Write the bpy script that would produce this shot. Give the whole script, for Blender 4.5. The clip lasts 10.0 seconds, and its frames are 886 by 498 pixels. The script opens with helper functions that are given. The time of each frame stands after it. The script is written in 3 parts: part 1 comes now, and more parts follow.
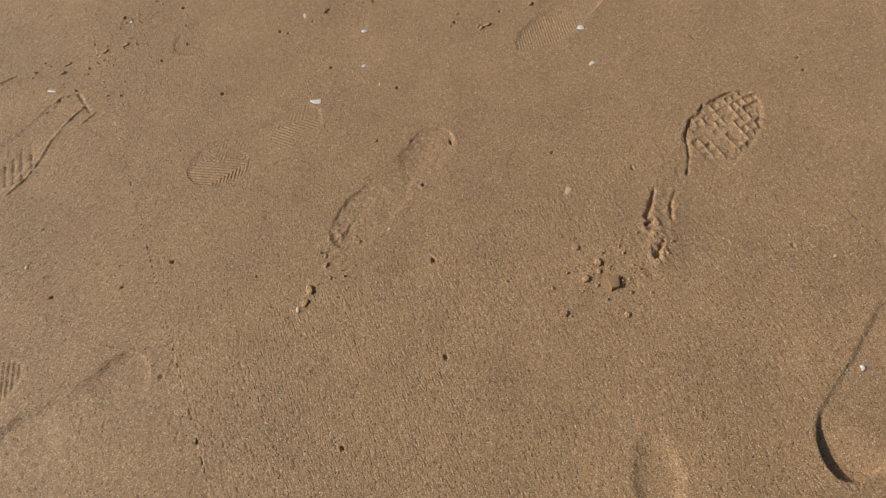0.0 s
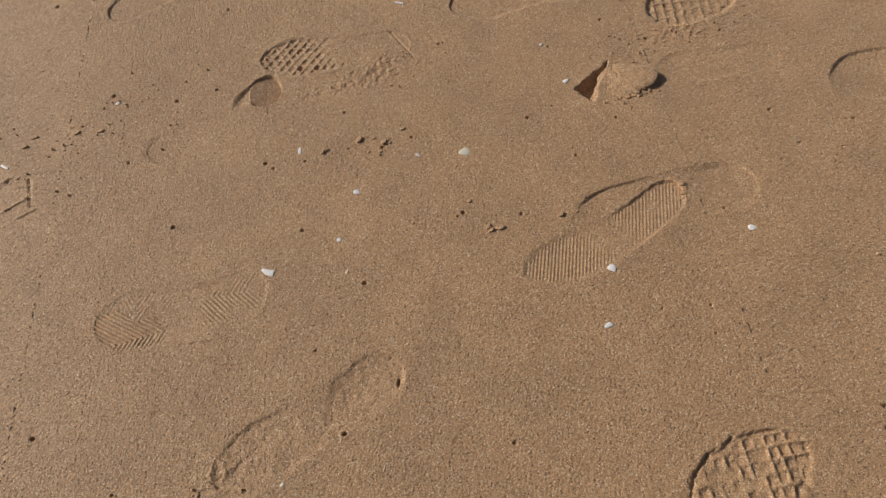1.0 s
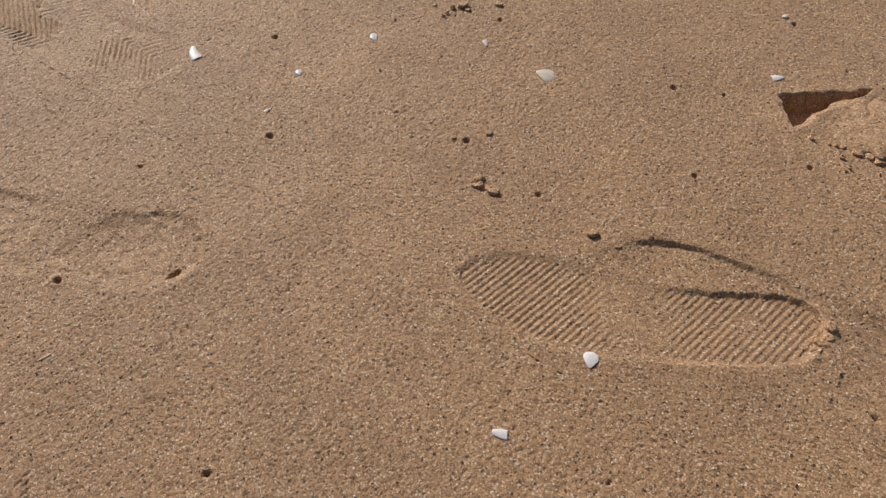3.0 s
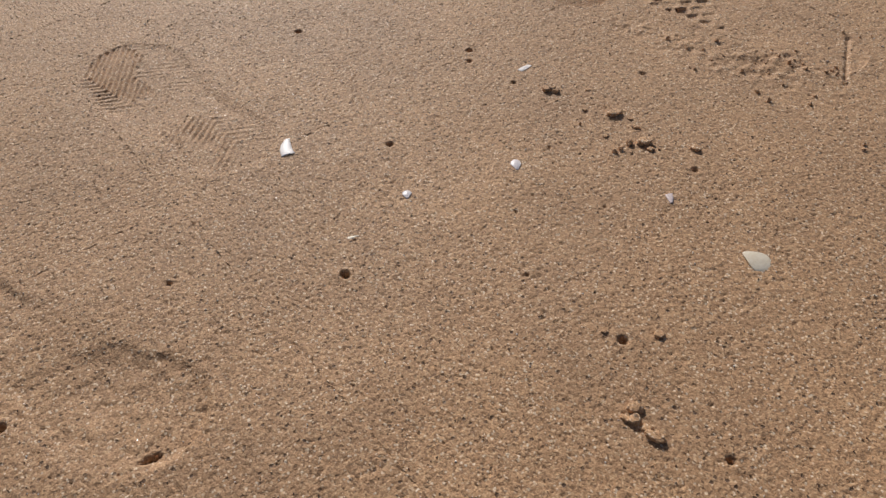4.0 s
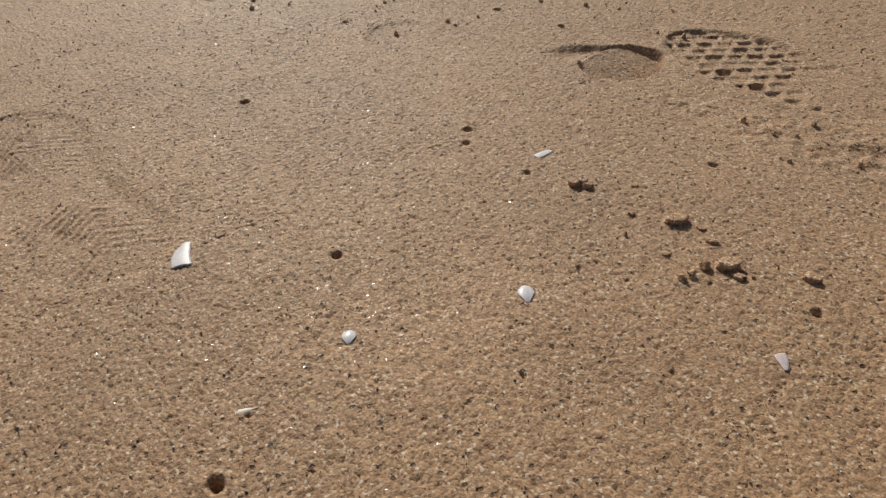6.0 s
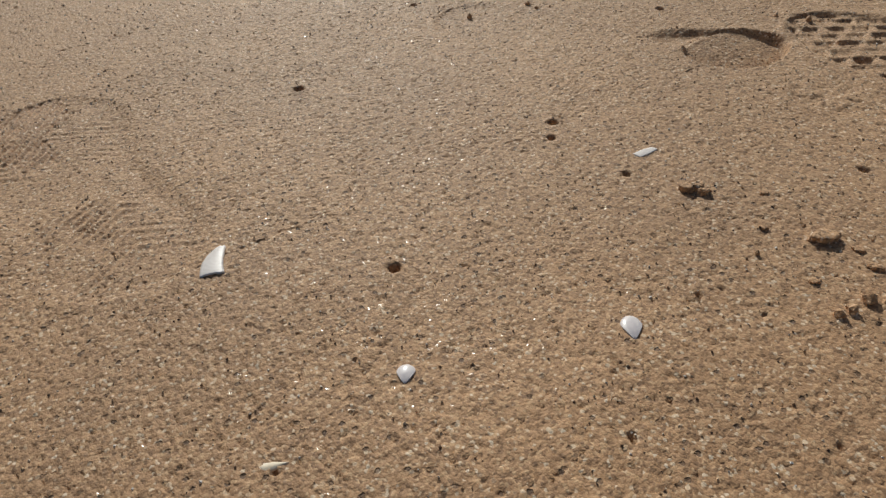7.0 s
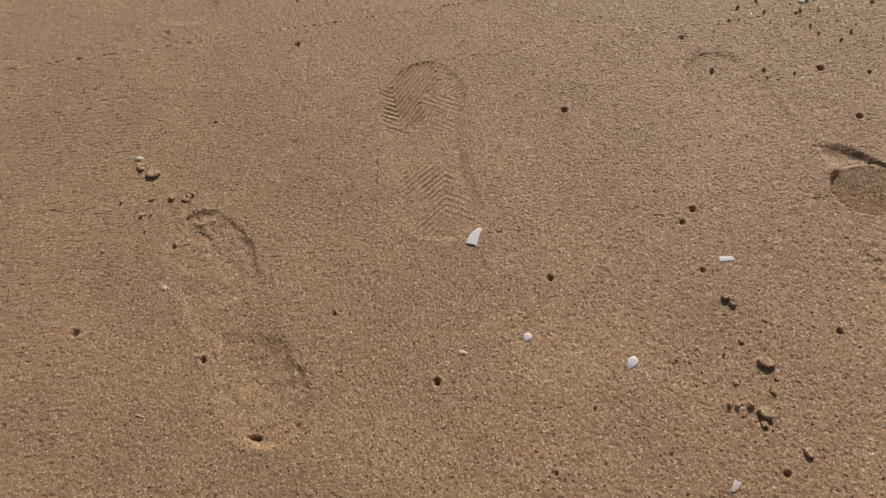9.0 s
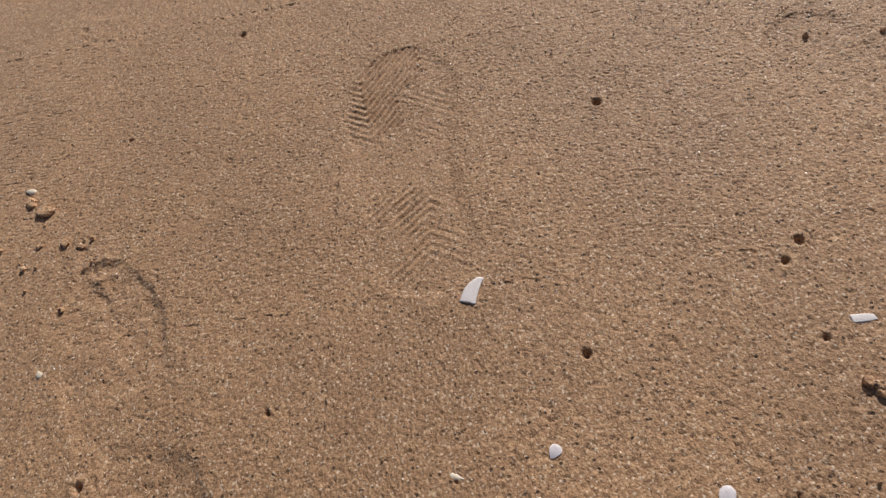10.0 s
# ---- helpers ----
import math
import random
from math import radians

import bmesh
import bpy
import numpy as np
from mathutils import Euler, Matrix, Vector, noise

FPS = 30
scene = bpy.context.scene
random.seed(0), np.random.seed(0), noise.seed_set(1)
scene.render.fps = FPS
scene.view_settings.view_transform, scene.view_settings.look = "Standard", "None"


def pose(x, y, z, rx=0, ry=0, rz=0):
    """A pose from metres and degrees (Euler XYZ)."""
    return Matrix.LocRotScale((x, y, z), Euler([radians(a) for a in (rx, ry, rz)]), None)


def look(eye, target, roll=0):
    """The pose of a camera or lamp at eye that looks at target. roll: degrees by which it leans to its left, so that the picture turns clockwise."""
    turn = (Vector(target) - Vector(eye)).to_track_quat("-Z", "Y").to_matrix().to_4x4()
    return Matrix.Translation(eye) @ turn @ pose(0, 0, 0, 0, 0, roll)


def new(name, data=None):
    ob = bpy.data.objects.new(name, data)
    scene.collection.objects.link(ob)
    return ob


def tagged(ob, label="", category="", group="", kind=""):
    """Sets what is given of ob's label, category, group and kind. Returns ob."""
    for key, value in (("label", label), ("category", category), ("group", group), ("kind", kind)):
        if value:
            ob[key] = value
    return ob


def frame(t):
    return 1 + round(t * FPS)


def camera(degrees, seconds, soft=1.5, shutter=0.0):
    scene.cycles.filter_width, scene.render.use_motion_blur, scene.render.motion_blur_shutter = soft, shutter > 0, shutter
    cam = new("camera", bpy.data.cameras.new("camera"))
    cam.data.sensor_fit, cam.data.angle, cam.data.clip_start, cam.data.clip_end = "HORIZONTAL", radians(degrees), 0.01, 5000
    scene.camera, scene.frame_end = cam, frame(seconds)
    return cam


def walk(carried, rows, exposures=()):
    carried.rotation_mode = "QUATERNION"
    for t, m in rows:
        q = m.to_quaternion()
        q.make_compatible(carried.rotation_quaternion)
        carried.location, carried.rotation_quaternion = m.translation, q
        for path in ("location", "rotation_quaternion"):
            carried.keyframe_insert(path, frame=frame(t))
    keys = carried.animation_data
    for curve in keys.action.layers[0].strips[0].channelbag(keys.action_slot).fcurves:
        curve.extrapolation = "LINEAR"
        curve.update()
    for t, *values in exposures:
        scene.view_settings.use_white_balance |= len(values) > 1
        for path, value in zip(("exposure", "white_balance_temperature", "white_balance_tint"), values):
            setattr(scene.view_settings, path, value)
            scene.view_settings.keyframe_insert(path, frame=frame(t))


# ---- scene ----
cam = camera(66.9, 10.0, soft=1.35)

# seconds, x, y, z, yaw, pitch, roll
PATH = [
    (0.0, -0.2969, -0.8538, 0.8966, -14.19, -61.30, -11.28), (0.2, -0.1947, -0.7476, 0.8934, -12.64, -59.24, -11.91),
    (0.4, -0.0840, -0.6408, 0.8968, -8.78, -58.79, -9.93), (0.5, -0.0466, -0.6020, 0.8986, -4.71, -58.24, -8.82),
    (0.7, -0.0162, -0.5497, 0.8914, -0.55, -58.00, -9.40), (1.0, 0.0001, -0.4895, 0.8480, 0.00, -60.45, -8.19),
    (1.5, 0.0796, -0.4285, 0.7815, 9.43, -61.09, -9.65), (1.8, 0.1996, -0.4077, 0.7136, 23.35, -59.79, -11.88),
    (2.0, 0.2573, -0.3761, 0.6898, 30.77, -59.95, -7.48), (2.1, 0.2668, -0.3622, 0.6799, 30.63, -60.30, -4.14),
    (2.2, 0.2660, -0.3362, 0.6691, 33.26, -61.08, -2.85), (3.3, 0.2570, -0.2541, 0.3819, 40.96, -54.24, -3.65),
    (3.5, 0.2151, -0.1952, 0.3528, 46.09, -51.03, -1.61), (3.7, 0.1845, -0.1733, 0.3521, 49.48, -48.88, 0.35),
    (4.0, 0.1508, -0.1678, 0.3386, 52.65, -48.10, -3.99), (4.5, 0.1006, -0.1060, 0.2577, 53.94, -44.09, -5.96),
    (5.0, 0.0820, -0.1000, 0.2588, 52.68, -43.00, -2.89), (5.2, 0.0839, -0.0897, 0.2631, 52.36, -43.03, -2.99),
    (6.3, 0.0405, -0.0520, 0.2111, 54.84, -38.44, -3.27), (6.5, 0.0397, -0.0540, 0.2100, 54.66, -38.65, -3.64),
    (6.8, 0.0200, -0.0430, 0.2006, 56.43, -38.93, -5.16), (7.0, 0.0013, -0.0320, 0.1858, 60.85, -38.54, -5.40),
    (7.2, 0.0130, -0.0384, 0.1808, 58.74, -39.46, -5.50), (7.3, 0.0093, -0.0430, 0.1833, 57.82, -41.08, -3.64),
    (7.5, 0.0212, -0.0525, 0.1955, 58.20, -42.43, -4.35), (7.7, 0.0549, -0.0757, 0.2520, 64.08, -46.41, -7.40),
    (7.8, 0.0665, -0.0982, 0.2951, 64.23, -47.51, -8.74), (8.0, 0.0849, -0.1249, 0.3983, 71.76, -51.22, -11.29),
    (8.2, 0.0694, -0.1364, 0.5025, 71.55, -55.11, -8.22), (8.5, 0.0756, -0.0792, 0.5134, 80.20, -55.05, -10.89),
    (8.6, 0.0827, -0.0437, 0.5130, 82.28, -55.19, -11.62), (9.0, 0.0946, 0.0263, 0.5207, 100.35, -56.24, -14.85),
    (9.5, 0.0463, -0.0039, 0.5075, 98.71, -56.70, -13.60), (9.8, 0.0007, 0.0166, 0.4255, 102.04, -54.96, -19.43),
    (10.0, -0.0396, 0.0393, 0.3683, 103.96, -54.70, -19.84),
]
walk(cam, [(t, pose(x, y, z, 90 + pitch, 0, yaw) @ pose(0, 0, 0, 0, 0, roll)) for t, x, y, z, yaw, pitch, roll in PATH],
     exposures=[(0.0, -0.07, 6340, 3), (1.0, -0.05, 6380, 8), (2.0, -0.04, 6370, 9), (3.5, -0.02, 6250, 12), (5.0, -0.09, 6380, 9), (6.5, -0.15, 6380, 6),
                (7.5, -0.22, 6320, 4), (8.5, -0.20, 6280, 2), (9.2, -0.14, 6400, 10), (10.0, -0.09, 6320, 14)])

# ---- light: clear sky and a low morning sun ----
SUN_AZ, SUN_EL = radians(67), radians(31)       # azimuth to the left of +y
to_sun = Vector((-math.sin(SUN_AZ) * math.cos(SUN_EL), math.cos(SUN_AZ) * math.cos(SUN_EL), math.sin(SUN_EL)))
world = bpy.data.worlds.new("sky")
scene.world = world
world.use_nodes = True
sky = world.node_tree.nodes.new("ShaderNodeTexSky")
sky.sky_type = "NISHITA"
sky.sun_disc = False
sky.air_density, sky.dust_density, sky.ozone_density = 0.8, 4.0, 0.5        # hazy sea air
sky.sun_elevation, sky.sun_rotation = SUN_EL, -SUN_AZ
world.node_tree.links.new(sky.outputs[0], world.node_tree.nodes["Background"].inputs[0])
world.node_tree.nodes["Background"].inputs[1].default_value = 0.05
sun_data = bpy.data.lights.new("sun", "SUN")
sun_data.energy, sun_data.angle, sun_data.color = 2.96, radians(0.53), (1.0, 0.972, 0.92)
sun = new("sun", sun_data)
sun.matrix_world = look(to_sun * 20, (0, 0, 0))


# ---- materials ----
def material(name):
    m = bpy.data.materials.new(name)
    m.use_nodes = True
    return m, m.node_tree.nodes, m.node_tree.links, m.node_tree.nodes["Principled BSDF"]


def ramp(nodes, stops, mode="LINEAR"):
    r = nodes.new("ShaderNodeValToRGB")
    r.color_ramp.interpolation = mode
    for i, (at, col) in enumerate(stops):
        e = r.color_ramp.elements[i] if i < 2 else r.color_ramp.elements.new(at)
        e.position, e.color = at, (*col, 1)
    return r


def noise_tex(nodes, links, vec, scale, detail=2.0, rough=0.5):
    n = nodes.new("ShaderNodeTexNoise")
    n.inputs["Scale"].default_value, n.inputs["Detail"].default_value, n.inputs["Roughness"].default_value = scale, detail, rough
    links.new(vec, n.inputs["Vector"])
    return n


def mixed(nodes, links, a, b, fac, mode="MIX"):
    n = nodes.new("ShaderNodeMix")
    n.data_type, n.blend_type = "RGBA", mode
    for sock, v in ((n.inputs[0], fac), (n.inputs[6], a), (n.inputs[7], b)):
        if isinstance(v, bpy.types.NodeSocket):
            links.new(v, sock)
        else:
            sock.default_value = v
    return n.outputs[2]


def sand_material(name, tone=1.0):
    m, nodes, links, bsdf = material(name)
    place = nodes.new("ShaderNodeNewGeometry").outputs["Position"]
    # single grains: each cell is one grain with its own colour
    cell = nodes.new("ShaderNodeTexVoronoi")
    cell.inputs["Scale"].default_value, cell.inputs["Randomness"].default_value = 900, 1.0
    links.new(place, cell.inputs["Vector"])
    pick = nodes.new("ShaderNodeSeparateColor")
    links.new(cell.outputs["Color"], pick.inputs[0])
    grain = ramp(nodes, [(0.0, (0.25, 0.141, 0.071)), (0.10, (0.35, 0.200, 0.101)), (0.35, (0.465, 0.272, 0.139)),
                         (0.75, (0.545, 0.330, 0.174)), (0.94, (0.64, 0.425, 0.244)), (1.0, (0.83, 0.69, 0.53))])
    links.new(pick.outputs[0], grain.inputs[0])
    # broad drift of colour: drier and damper sand, ochre and grey patches
    broad = noise_tex(nodes, links, place, 7.0, 4.0, 0.6)
    drift = ramp(nodes, [(0.3, (0.86 * tone, 0.84 * tone, 0.82 * tone)), (0.7, (1.06 * tone, 1.03 * tone, 0.98 * tone))])
    links.new(broad.outputs[0], drift.inputs[0])
    mid = noise_tex(nodes, links, place, 160.0, 3.0, 0.6)
    mid_r = ramp(nodes, [(0.3, (0.90, 0.89, 0.88)), (0.7, (1.06, 1.06, 1.06))])
    links.new(mid.outputs[0], mid_r.inputs[0])
    c = mixed(nodes, links, grain.outputs[0], drift.outputs[0], 1.0, "MULTIPLY")
    c = mixed(nodes, links, c, mid_r.outputs[0], 1.0, "MULTIPLY")
    # sparse dark mineral grains and pale chips of shell, a millimetre or so across
    spot = nodes.new("ShaderNodeTexVoronoi")
    spot.inputs["Scale"].default_value = 430
    links.new(place, spot.inputs["Vector"])
    spot_pick = nodes.new("ShaderNodeSeparateColor")
    links.new(spot.outputs["Color"], spot_pick.inputs[0])
    near_mid = ramp(nodes, [(0.30, (1, 1, 1)), (0.42, (0, 0, 0))])
    links.new(spot.outputs["Distance"], near_mid.inputs[0])
    for channel, share, tint in ((0, 0.77, (0.27, 0.151, 0.075, 1)), (1, 0.85, (0.78, 0.60, 0.41, 1))):
        some = ramp(nodes, [(share, (0, 0, 0)), (share + 0.12, (1, 1, 1))])
        links.new(spot_pick.outputs[channel], some.inputs[0])
        c = mixed(nodes, links, c, tint, mixed(nodes, links, near_mid.outputs[0], some.outputs[0], 1.0, "MULTIPLY"))
    # dark grains and painted shade of sunken pits, one in every square centimetre or so, ragged in outline
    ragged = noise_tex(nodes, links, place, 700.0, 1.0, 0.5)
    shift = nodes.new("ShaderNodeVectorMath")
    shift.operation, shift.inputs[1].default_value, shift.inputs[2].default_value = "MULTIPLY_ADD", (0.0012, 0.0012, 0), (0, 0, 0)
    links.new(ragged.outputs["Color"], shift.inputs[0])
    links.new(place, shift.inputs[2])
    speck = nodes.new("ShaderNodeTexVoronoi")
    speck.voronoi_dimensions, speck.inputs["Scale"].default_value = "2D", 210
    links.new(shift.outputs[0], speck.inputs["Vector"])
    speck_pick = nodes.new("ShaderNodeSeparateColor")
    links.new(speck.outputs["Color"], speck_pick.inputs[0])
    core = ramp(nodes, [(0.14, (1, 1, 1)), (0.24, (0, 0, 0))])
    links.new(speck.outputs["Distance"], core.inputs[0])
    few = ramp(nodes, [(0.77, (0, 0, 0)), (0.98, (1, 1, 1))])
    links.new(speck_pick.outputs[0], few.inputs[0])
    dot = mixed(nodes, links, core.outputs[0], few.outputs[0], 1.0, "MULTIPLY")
    # the dark of the pits is mixed into the base colour
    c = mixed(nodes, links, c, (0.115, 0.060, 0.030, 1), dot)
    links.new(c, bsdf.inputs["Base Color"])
    # a few glassy quartz grains glint
    glint = ramp(nodes, [(0.0, (0.72, 0.72, 0.72)), (0.982, (0.16, 0.16, 0.16))], "CONSTANT")
    links.new(pick.outputs[1], glint.inputs[0])
    links.new(glint.outputs[0], bsdf.inputs["Roughness"])
    bsdf.inputs["Specular IOR Level"].default_value = 0.50
    bsdf.inputs["Sheen Weight"].default_value, bsdf.inputs["Sheen Roughness"].default_value = 0.40, 0.5
    bsdf.inputs["Sheen Tint"].default_value = (1.0, 0.78, 0.58, 1)
    # relief of the grains
    round_grain = nodes.new("ShaderNodeMath")
    round_grain.operation, round_grain.inputs[1].default_value = "MULTIPLY", -1.0
    links.new(cell.outputs["Distance"], round_grain.inputs[0])
    heap = noise_tex(nodes, links, place, 420.0, 2.0, 0.6)
    b1 = nodes.new("ShaderNodeBump")
    b1.inputs["Strength"].default_value, b1.inputs["Distance"].default_value = 0.28, 0.0005
    links.new(round_grain.outputs[0], b1.inputs["Height"])
    b2 = nodes.new("ShaderNodeBump")
    b2.inputs["Strength"].default_value, b2.inputs["Distance"].default_value = 0.43, 0.0018
    links.new(heap.outputs[0], b2.inputs["Height"])
    links.new(b1.outputs[0], b2.inputs["Normal"])
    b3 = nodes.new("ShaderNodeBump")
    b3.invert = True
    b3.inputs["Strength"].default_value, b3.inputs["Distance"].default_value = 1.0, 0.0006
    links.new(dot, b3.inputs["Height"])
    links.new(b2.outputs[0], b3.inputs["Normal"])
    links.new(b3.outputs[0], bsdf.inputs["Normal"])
    return m


def shell_material(name, light, dark, band, gloss):
    m, nodes, links, bsdf = material(name)
    where = nodes.new("ShaderNodeTexCoord").outputs["Object"]
    stain = noise_tex(nodes, links, where, 260.0, 4.0, 0.65)
    col = ramp(nodes, [(0.32, dark), (0.6, light)])
    links.new(stain.outputs[0], col.inputs[0])
    wave = nodes.new("ShaderNodeTexWave")
    wave.wave_type, wave.rings_direction = "RINGS", "SPHERICAL"
    wave.inputs["Scale"].default_value, wave.inputs["Distortion"].default_value = 150.0, 2.5
    links.new(where, wave.inputs["Vector"])
    bands = ramp(nodes, [(0.0, band), (0.6, (1, 1, 1))])
    links.new(wave.outputs["Fac"], bands.inputs[0])
    links.new(mixed(nodes, links, col.outputs[0], bands.outputs[0], 0.12, "MULTIPLY"), bsdf.inputs["Base Color"])
    bsdf.inputs["Roughness"].default_value = gloss
    bsdf.inputs["Specular IOR Level"].default_value = 0.3
    bump = nodes.new("ShaderNodeBump")
    bump.inputs["Strength"].default_value, bump.inputs["Distance"].default_value = 0.06, 0.0003
    links.new(wave.outputs["Fac"], bump.inputs["Height"])
    links.new(bump.outputs[0], bsdf.inputs["Normal"])
    return m


def loose_grain_material():
    m, nodes, links, bsdf = material("loose_grain")
    rnd = nodes.new("ShaderNodeNewGeometry").outputs["Random Per Island"]
    r = ramp(nodes, [(0.0, (0.07, 0.045, 0.03)), (0.22, (0.16, 0.09, 0.05)), (0.50, (0.48, 0.31, 0.17)), (0.78, (0.66, 0.50, 0.33)), (0.92, (0.92, 0.86, 0.78))])
    links.new(rnd, r.inputs[0])
    links.new(r.outputs[0], bsdf.inputs["Base Color"])
    bsdf.inputs["Roughness"].default_value = 0.35
    return m


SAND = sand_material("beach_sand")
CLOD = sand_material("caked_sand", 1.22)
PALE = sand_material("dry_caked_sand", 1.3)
GRAIN = loose_grain_material()
WHITE = shell_material("white_shell", (0.94, 0.88, 0.84), (0.86, 0.79, 0.74), (0.88, 0.84, 0.80), 0.4)
CREAM = shell_material("cream_shell", (0.90, 0.80, 0.64), (0.82, 0.70, 0.52), (0.80, 0.70, 0.56), 0.4)
PEARL = shell_material("pearly_shell", (0.82, 0.77, 0.77), (0.73, 0.67, 0.68), (0.92, 0.88, 0.88), 0.3)
BROWN = shell_material("worn_shell", (0.78, 0.58, 0.40), (0.62, 0.44, 0.28), (0.75, 0.65, 0.5), 0.55)
FADED = shell_material("faded_shell", (0.82, 0.69, 0.66), (0.66, 0.54, 0.50), (0.85, 0.8, 0.8), 0.35)
STONE = shell_material("dull_stone", (0.43, 0.265, 0.145), (0.32, 0.190, 0.100), (0.8, 0.75, 0.7), 0.85)

# ---- the beach as one height field ----
rng = np.random.default_rng(7)


def spread(lo, hi, f_lo, f_hi, c_lo, c_hi, close, fine, coarse):
    """Grid lines: closest between c_lo and c_hi, fine to f_lo and f_hi, coarse to lo and hi, then ever wider to the horizon."""
    far = np.cumsum(coarse * 1.28 ** np.arange(1, 48))
    return np.r_[lo - far[::-1], np.arange(lo, f_lo, coarse), np.arange(f_lo, c_lo, fine), np.arange(c_lo, c_hi, close), np.arange(c_hi, f_hi, fine), np.arange(f_hi, hi, coarse), hi + far]


GX = spread(-0.97, 0.97, -0.60, 0.385, -0.505, -0.26, 0.0009, 0.0013, 0.0027)
GY = spread(-0.97, 0.90, -0.36, 0.475, -0.100, -0.005, 0.0009, 0.0013, 0.0027)
X, Y = np.meshgrid(GX, GY)
STEP_X, STEP_Y = np.gradient(GX), np.gradient(GY)
loose = np.random.default_rng(3)        # no two corners lie on one straight line
X = X + loose.uniform(-0.36, 0.36, X.shape) * np.where(STEP_X < 0.003, STEP_X, 0)[None, :]
Y = Y + loose.uniform(-0.36, 0.36, Y.shape) * np.where(STEP_Y < 0.003, STEP_Y, 0)[:, None]
NEAR = np.exp(-np.clip(np.hypot(X, Y) - 1.6, 0, None))


def lump(scale, seed):
    """Smooth value noise, -1 to 1, with lumps of that many metres."""
    r = np.random.default_rng(seed)
    n = 512
    lattice = r.uniform(-1, 1, (n, n))
    u, v = X / scale + 91.7, Y / scale + 47.3
    i, j = np.floor(u).astype(int), np.floor(v).astype(int)
    a, b = u - i, v - j
    a, b = a * a * (3 - 2 * a), b * b * (3 - 2 * b)
    i0, i1, j0, j1 = i % n, (i + 1) % n, j % n, (j + 1) % n
    return (lattice[j0, i0] * (1 - a) + lattice[j0, i1] * a) * (1 - b) + (lattice[j1, i0] * (1 - a) + lattice[j1, i1] * a) * b


def step(a, b, x):
    k = np.clip((x - a) / (b - a), 0, 1)
    return k * k * (3 - 2 * k)


BASE = (0.0020 * lump(0.23, 1) + 0.0008 * lump(0.06, 2)) * NEAR
Z = BASE.copy()
ROUGH = np.ones_like(X)                 # how coarse the surface lies: pressed sand is smoother
LABEL = np.zeros(X.shape, np.int16)
MARKS = ["ground"]                      # one entry for each patch of the height field
PRINTS = []                             # label, and the patches of each print


def sole(heel, toe, ball, waist, heel_w, bend=0.0):
    """Along (0 to 1), across (metres) and the distance to the edge of a shoe sole (negative inside)."""
    heel, toe = np.array(heel), np.array(toe)
    length = np.linalg.norm(toe - heel)
    d = (toe - heel) / length
    u = ((X - heel[0]) * d[0] + (Y - heel[1]) * d[1]) / length
    v = -(X - heel[0]) * d[1] + (Y - heel[1]) * d[0]
    v = v - bend * np.sin(np.pi * np.clip(u, 0, 1))
    at = np.clip(u, 0, 1)
    half = 0.5 * np.interp(at, np.linspace(0, 1, 41), np.interp(np.linspace(0, 1, 41), [0, 0.18, 0.30, 0.44, 0.58, 0.72, 0.84, 1.0],
                           [heel_w, heel_w, 0.5 * (heel_w + waist), waist, 0.5 * (waist + ball), ball, 0.96 * ball, 0.8 * ball]))
    cap = np.where(at < 0.15, np.sqrt(np.clip(1 - ((0.15 - at) / 0.15) ** 2, 0, 1)), 1.0)
    cap = np.where(at > 0.76, np.sqrt(np.clip(1 - ((at - 0.76) / 0.24) ** 2, 0, 1)), cap)
    inside = np.abs(v) - half * cap
    ends = np.where(u < 0, -u, np.where(u > 1, u - 1, 0)) * length
    return u, v, np.where(ends > 0, np.hypot(np.clip(inside, 0, None), ends), inside), length


def press(dist, depth, tread=0.0, edge=0.004, rim=0.0, rim_w=0.006, strength=1.0, label="", smooth=0.6, along=None):
    """Press a shape into the sand; the newer one wipes out what lay under it. A full sole leaves a forefoot and a heel mark."""
    global Z
    k = step(edge, -edge, dist) * strength
    floor = BASE - depth + tread
    Z = Z * (1 - k) + floor * k + rim * np.exp(-((dist - rim_w) / rim_w) ** 2) * (dist > -edge)
    ROUGH[:] = ROUGH * (1 - k * (1 - smooth))
    if label:
        inner = dist < 0.0015
        marks = [("forefoot_mark", inner & (along > 0.45)), ("heel_mark", inner & (along <= 0.45))] if along is not None else [("dent_floor", dist < -0.006), ("dent_wall", inner & (dist >= -0.006))]
        PRINTS.append((label, []))
        for name, cells in marks:
            MARKS.append(name)
            PRINTS[-1][1].append(len(MARKS) - 1)
            LABEL[cells] = len(MARKS) - 1


def wave(x, period, sharp=1.2):
    s = np.sin(2 * np.pi * x / period)
    return np.tanh(sharp * s) / np.tanh(sharp)


def blocks(a, b, long, wide, gap, stagger=0.5, seed=0, uneven=0.5):
    """Tread blocks: 1 on a block, 0 in the joints; each block with its own strength."""
    row = np.floor(b / wide)
    sa = a / long + stagger * (row % 2)
    own = np.random.default_rng(seed).uniform(1 - uneven, 1, (97, 97))[(row.astype(int)) % 97, np.floor(sa).astype(int) % 97]
    fa = np.abs((sa % 1) - 0.5) * long
    fb = np.abs((b / wide % 1) - 0.5) * wide
    return step(0, gap, long / 2 - gap * 0.5 - fa) * step(0, gap, wide / 2 - gap * 0.5 - fb) * own


def ridges(a, b, long, wide, thick, cross=0.8):
    """Thin crossing ridges left by the joints of a square tread."""
    fa = long / 2 - np.abs((a / long % 1) - 0.5) * long
    fb = wide / 2 - np.abs((b / wide % 1) - 0.5) * wide
    return np.maximum(np.exp(-(fa / thick) ** 2), cross * np.exp(-(fb / thick) ** 2))


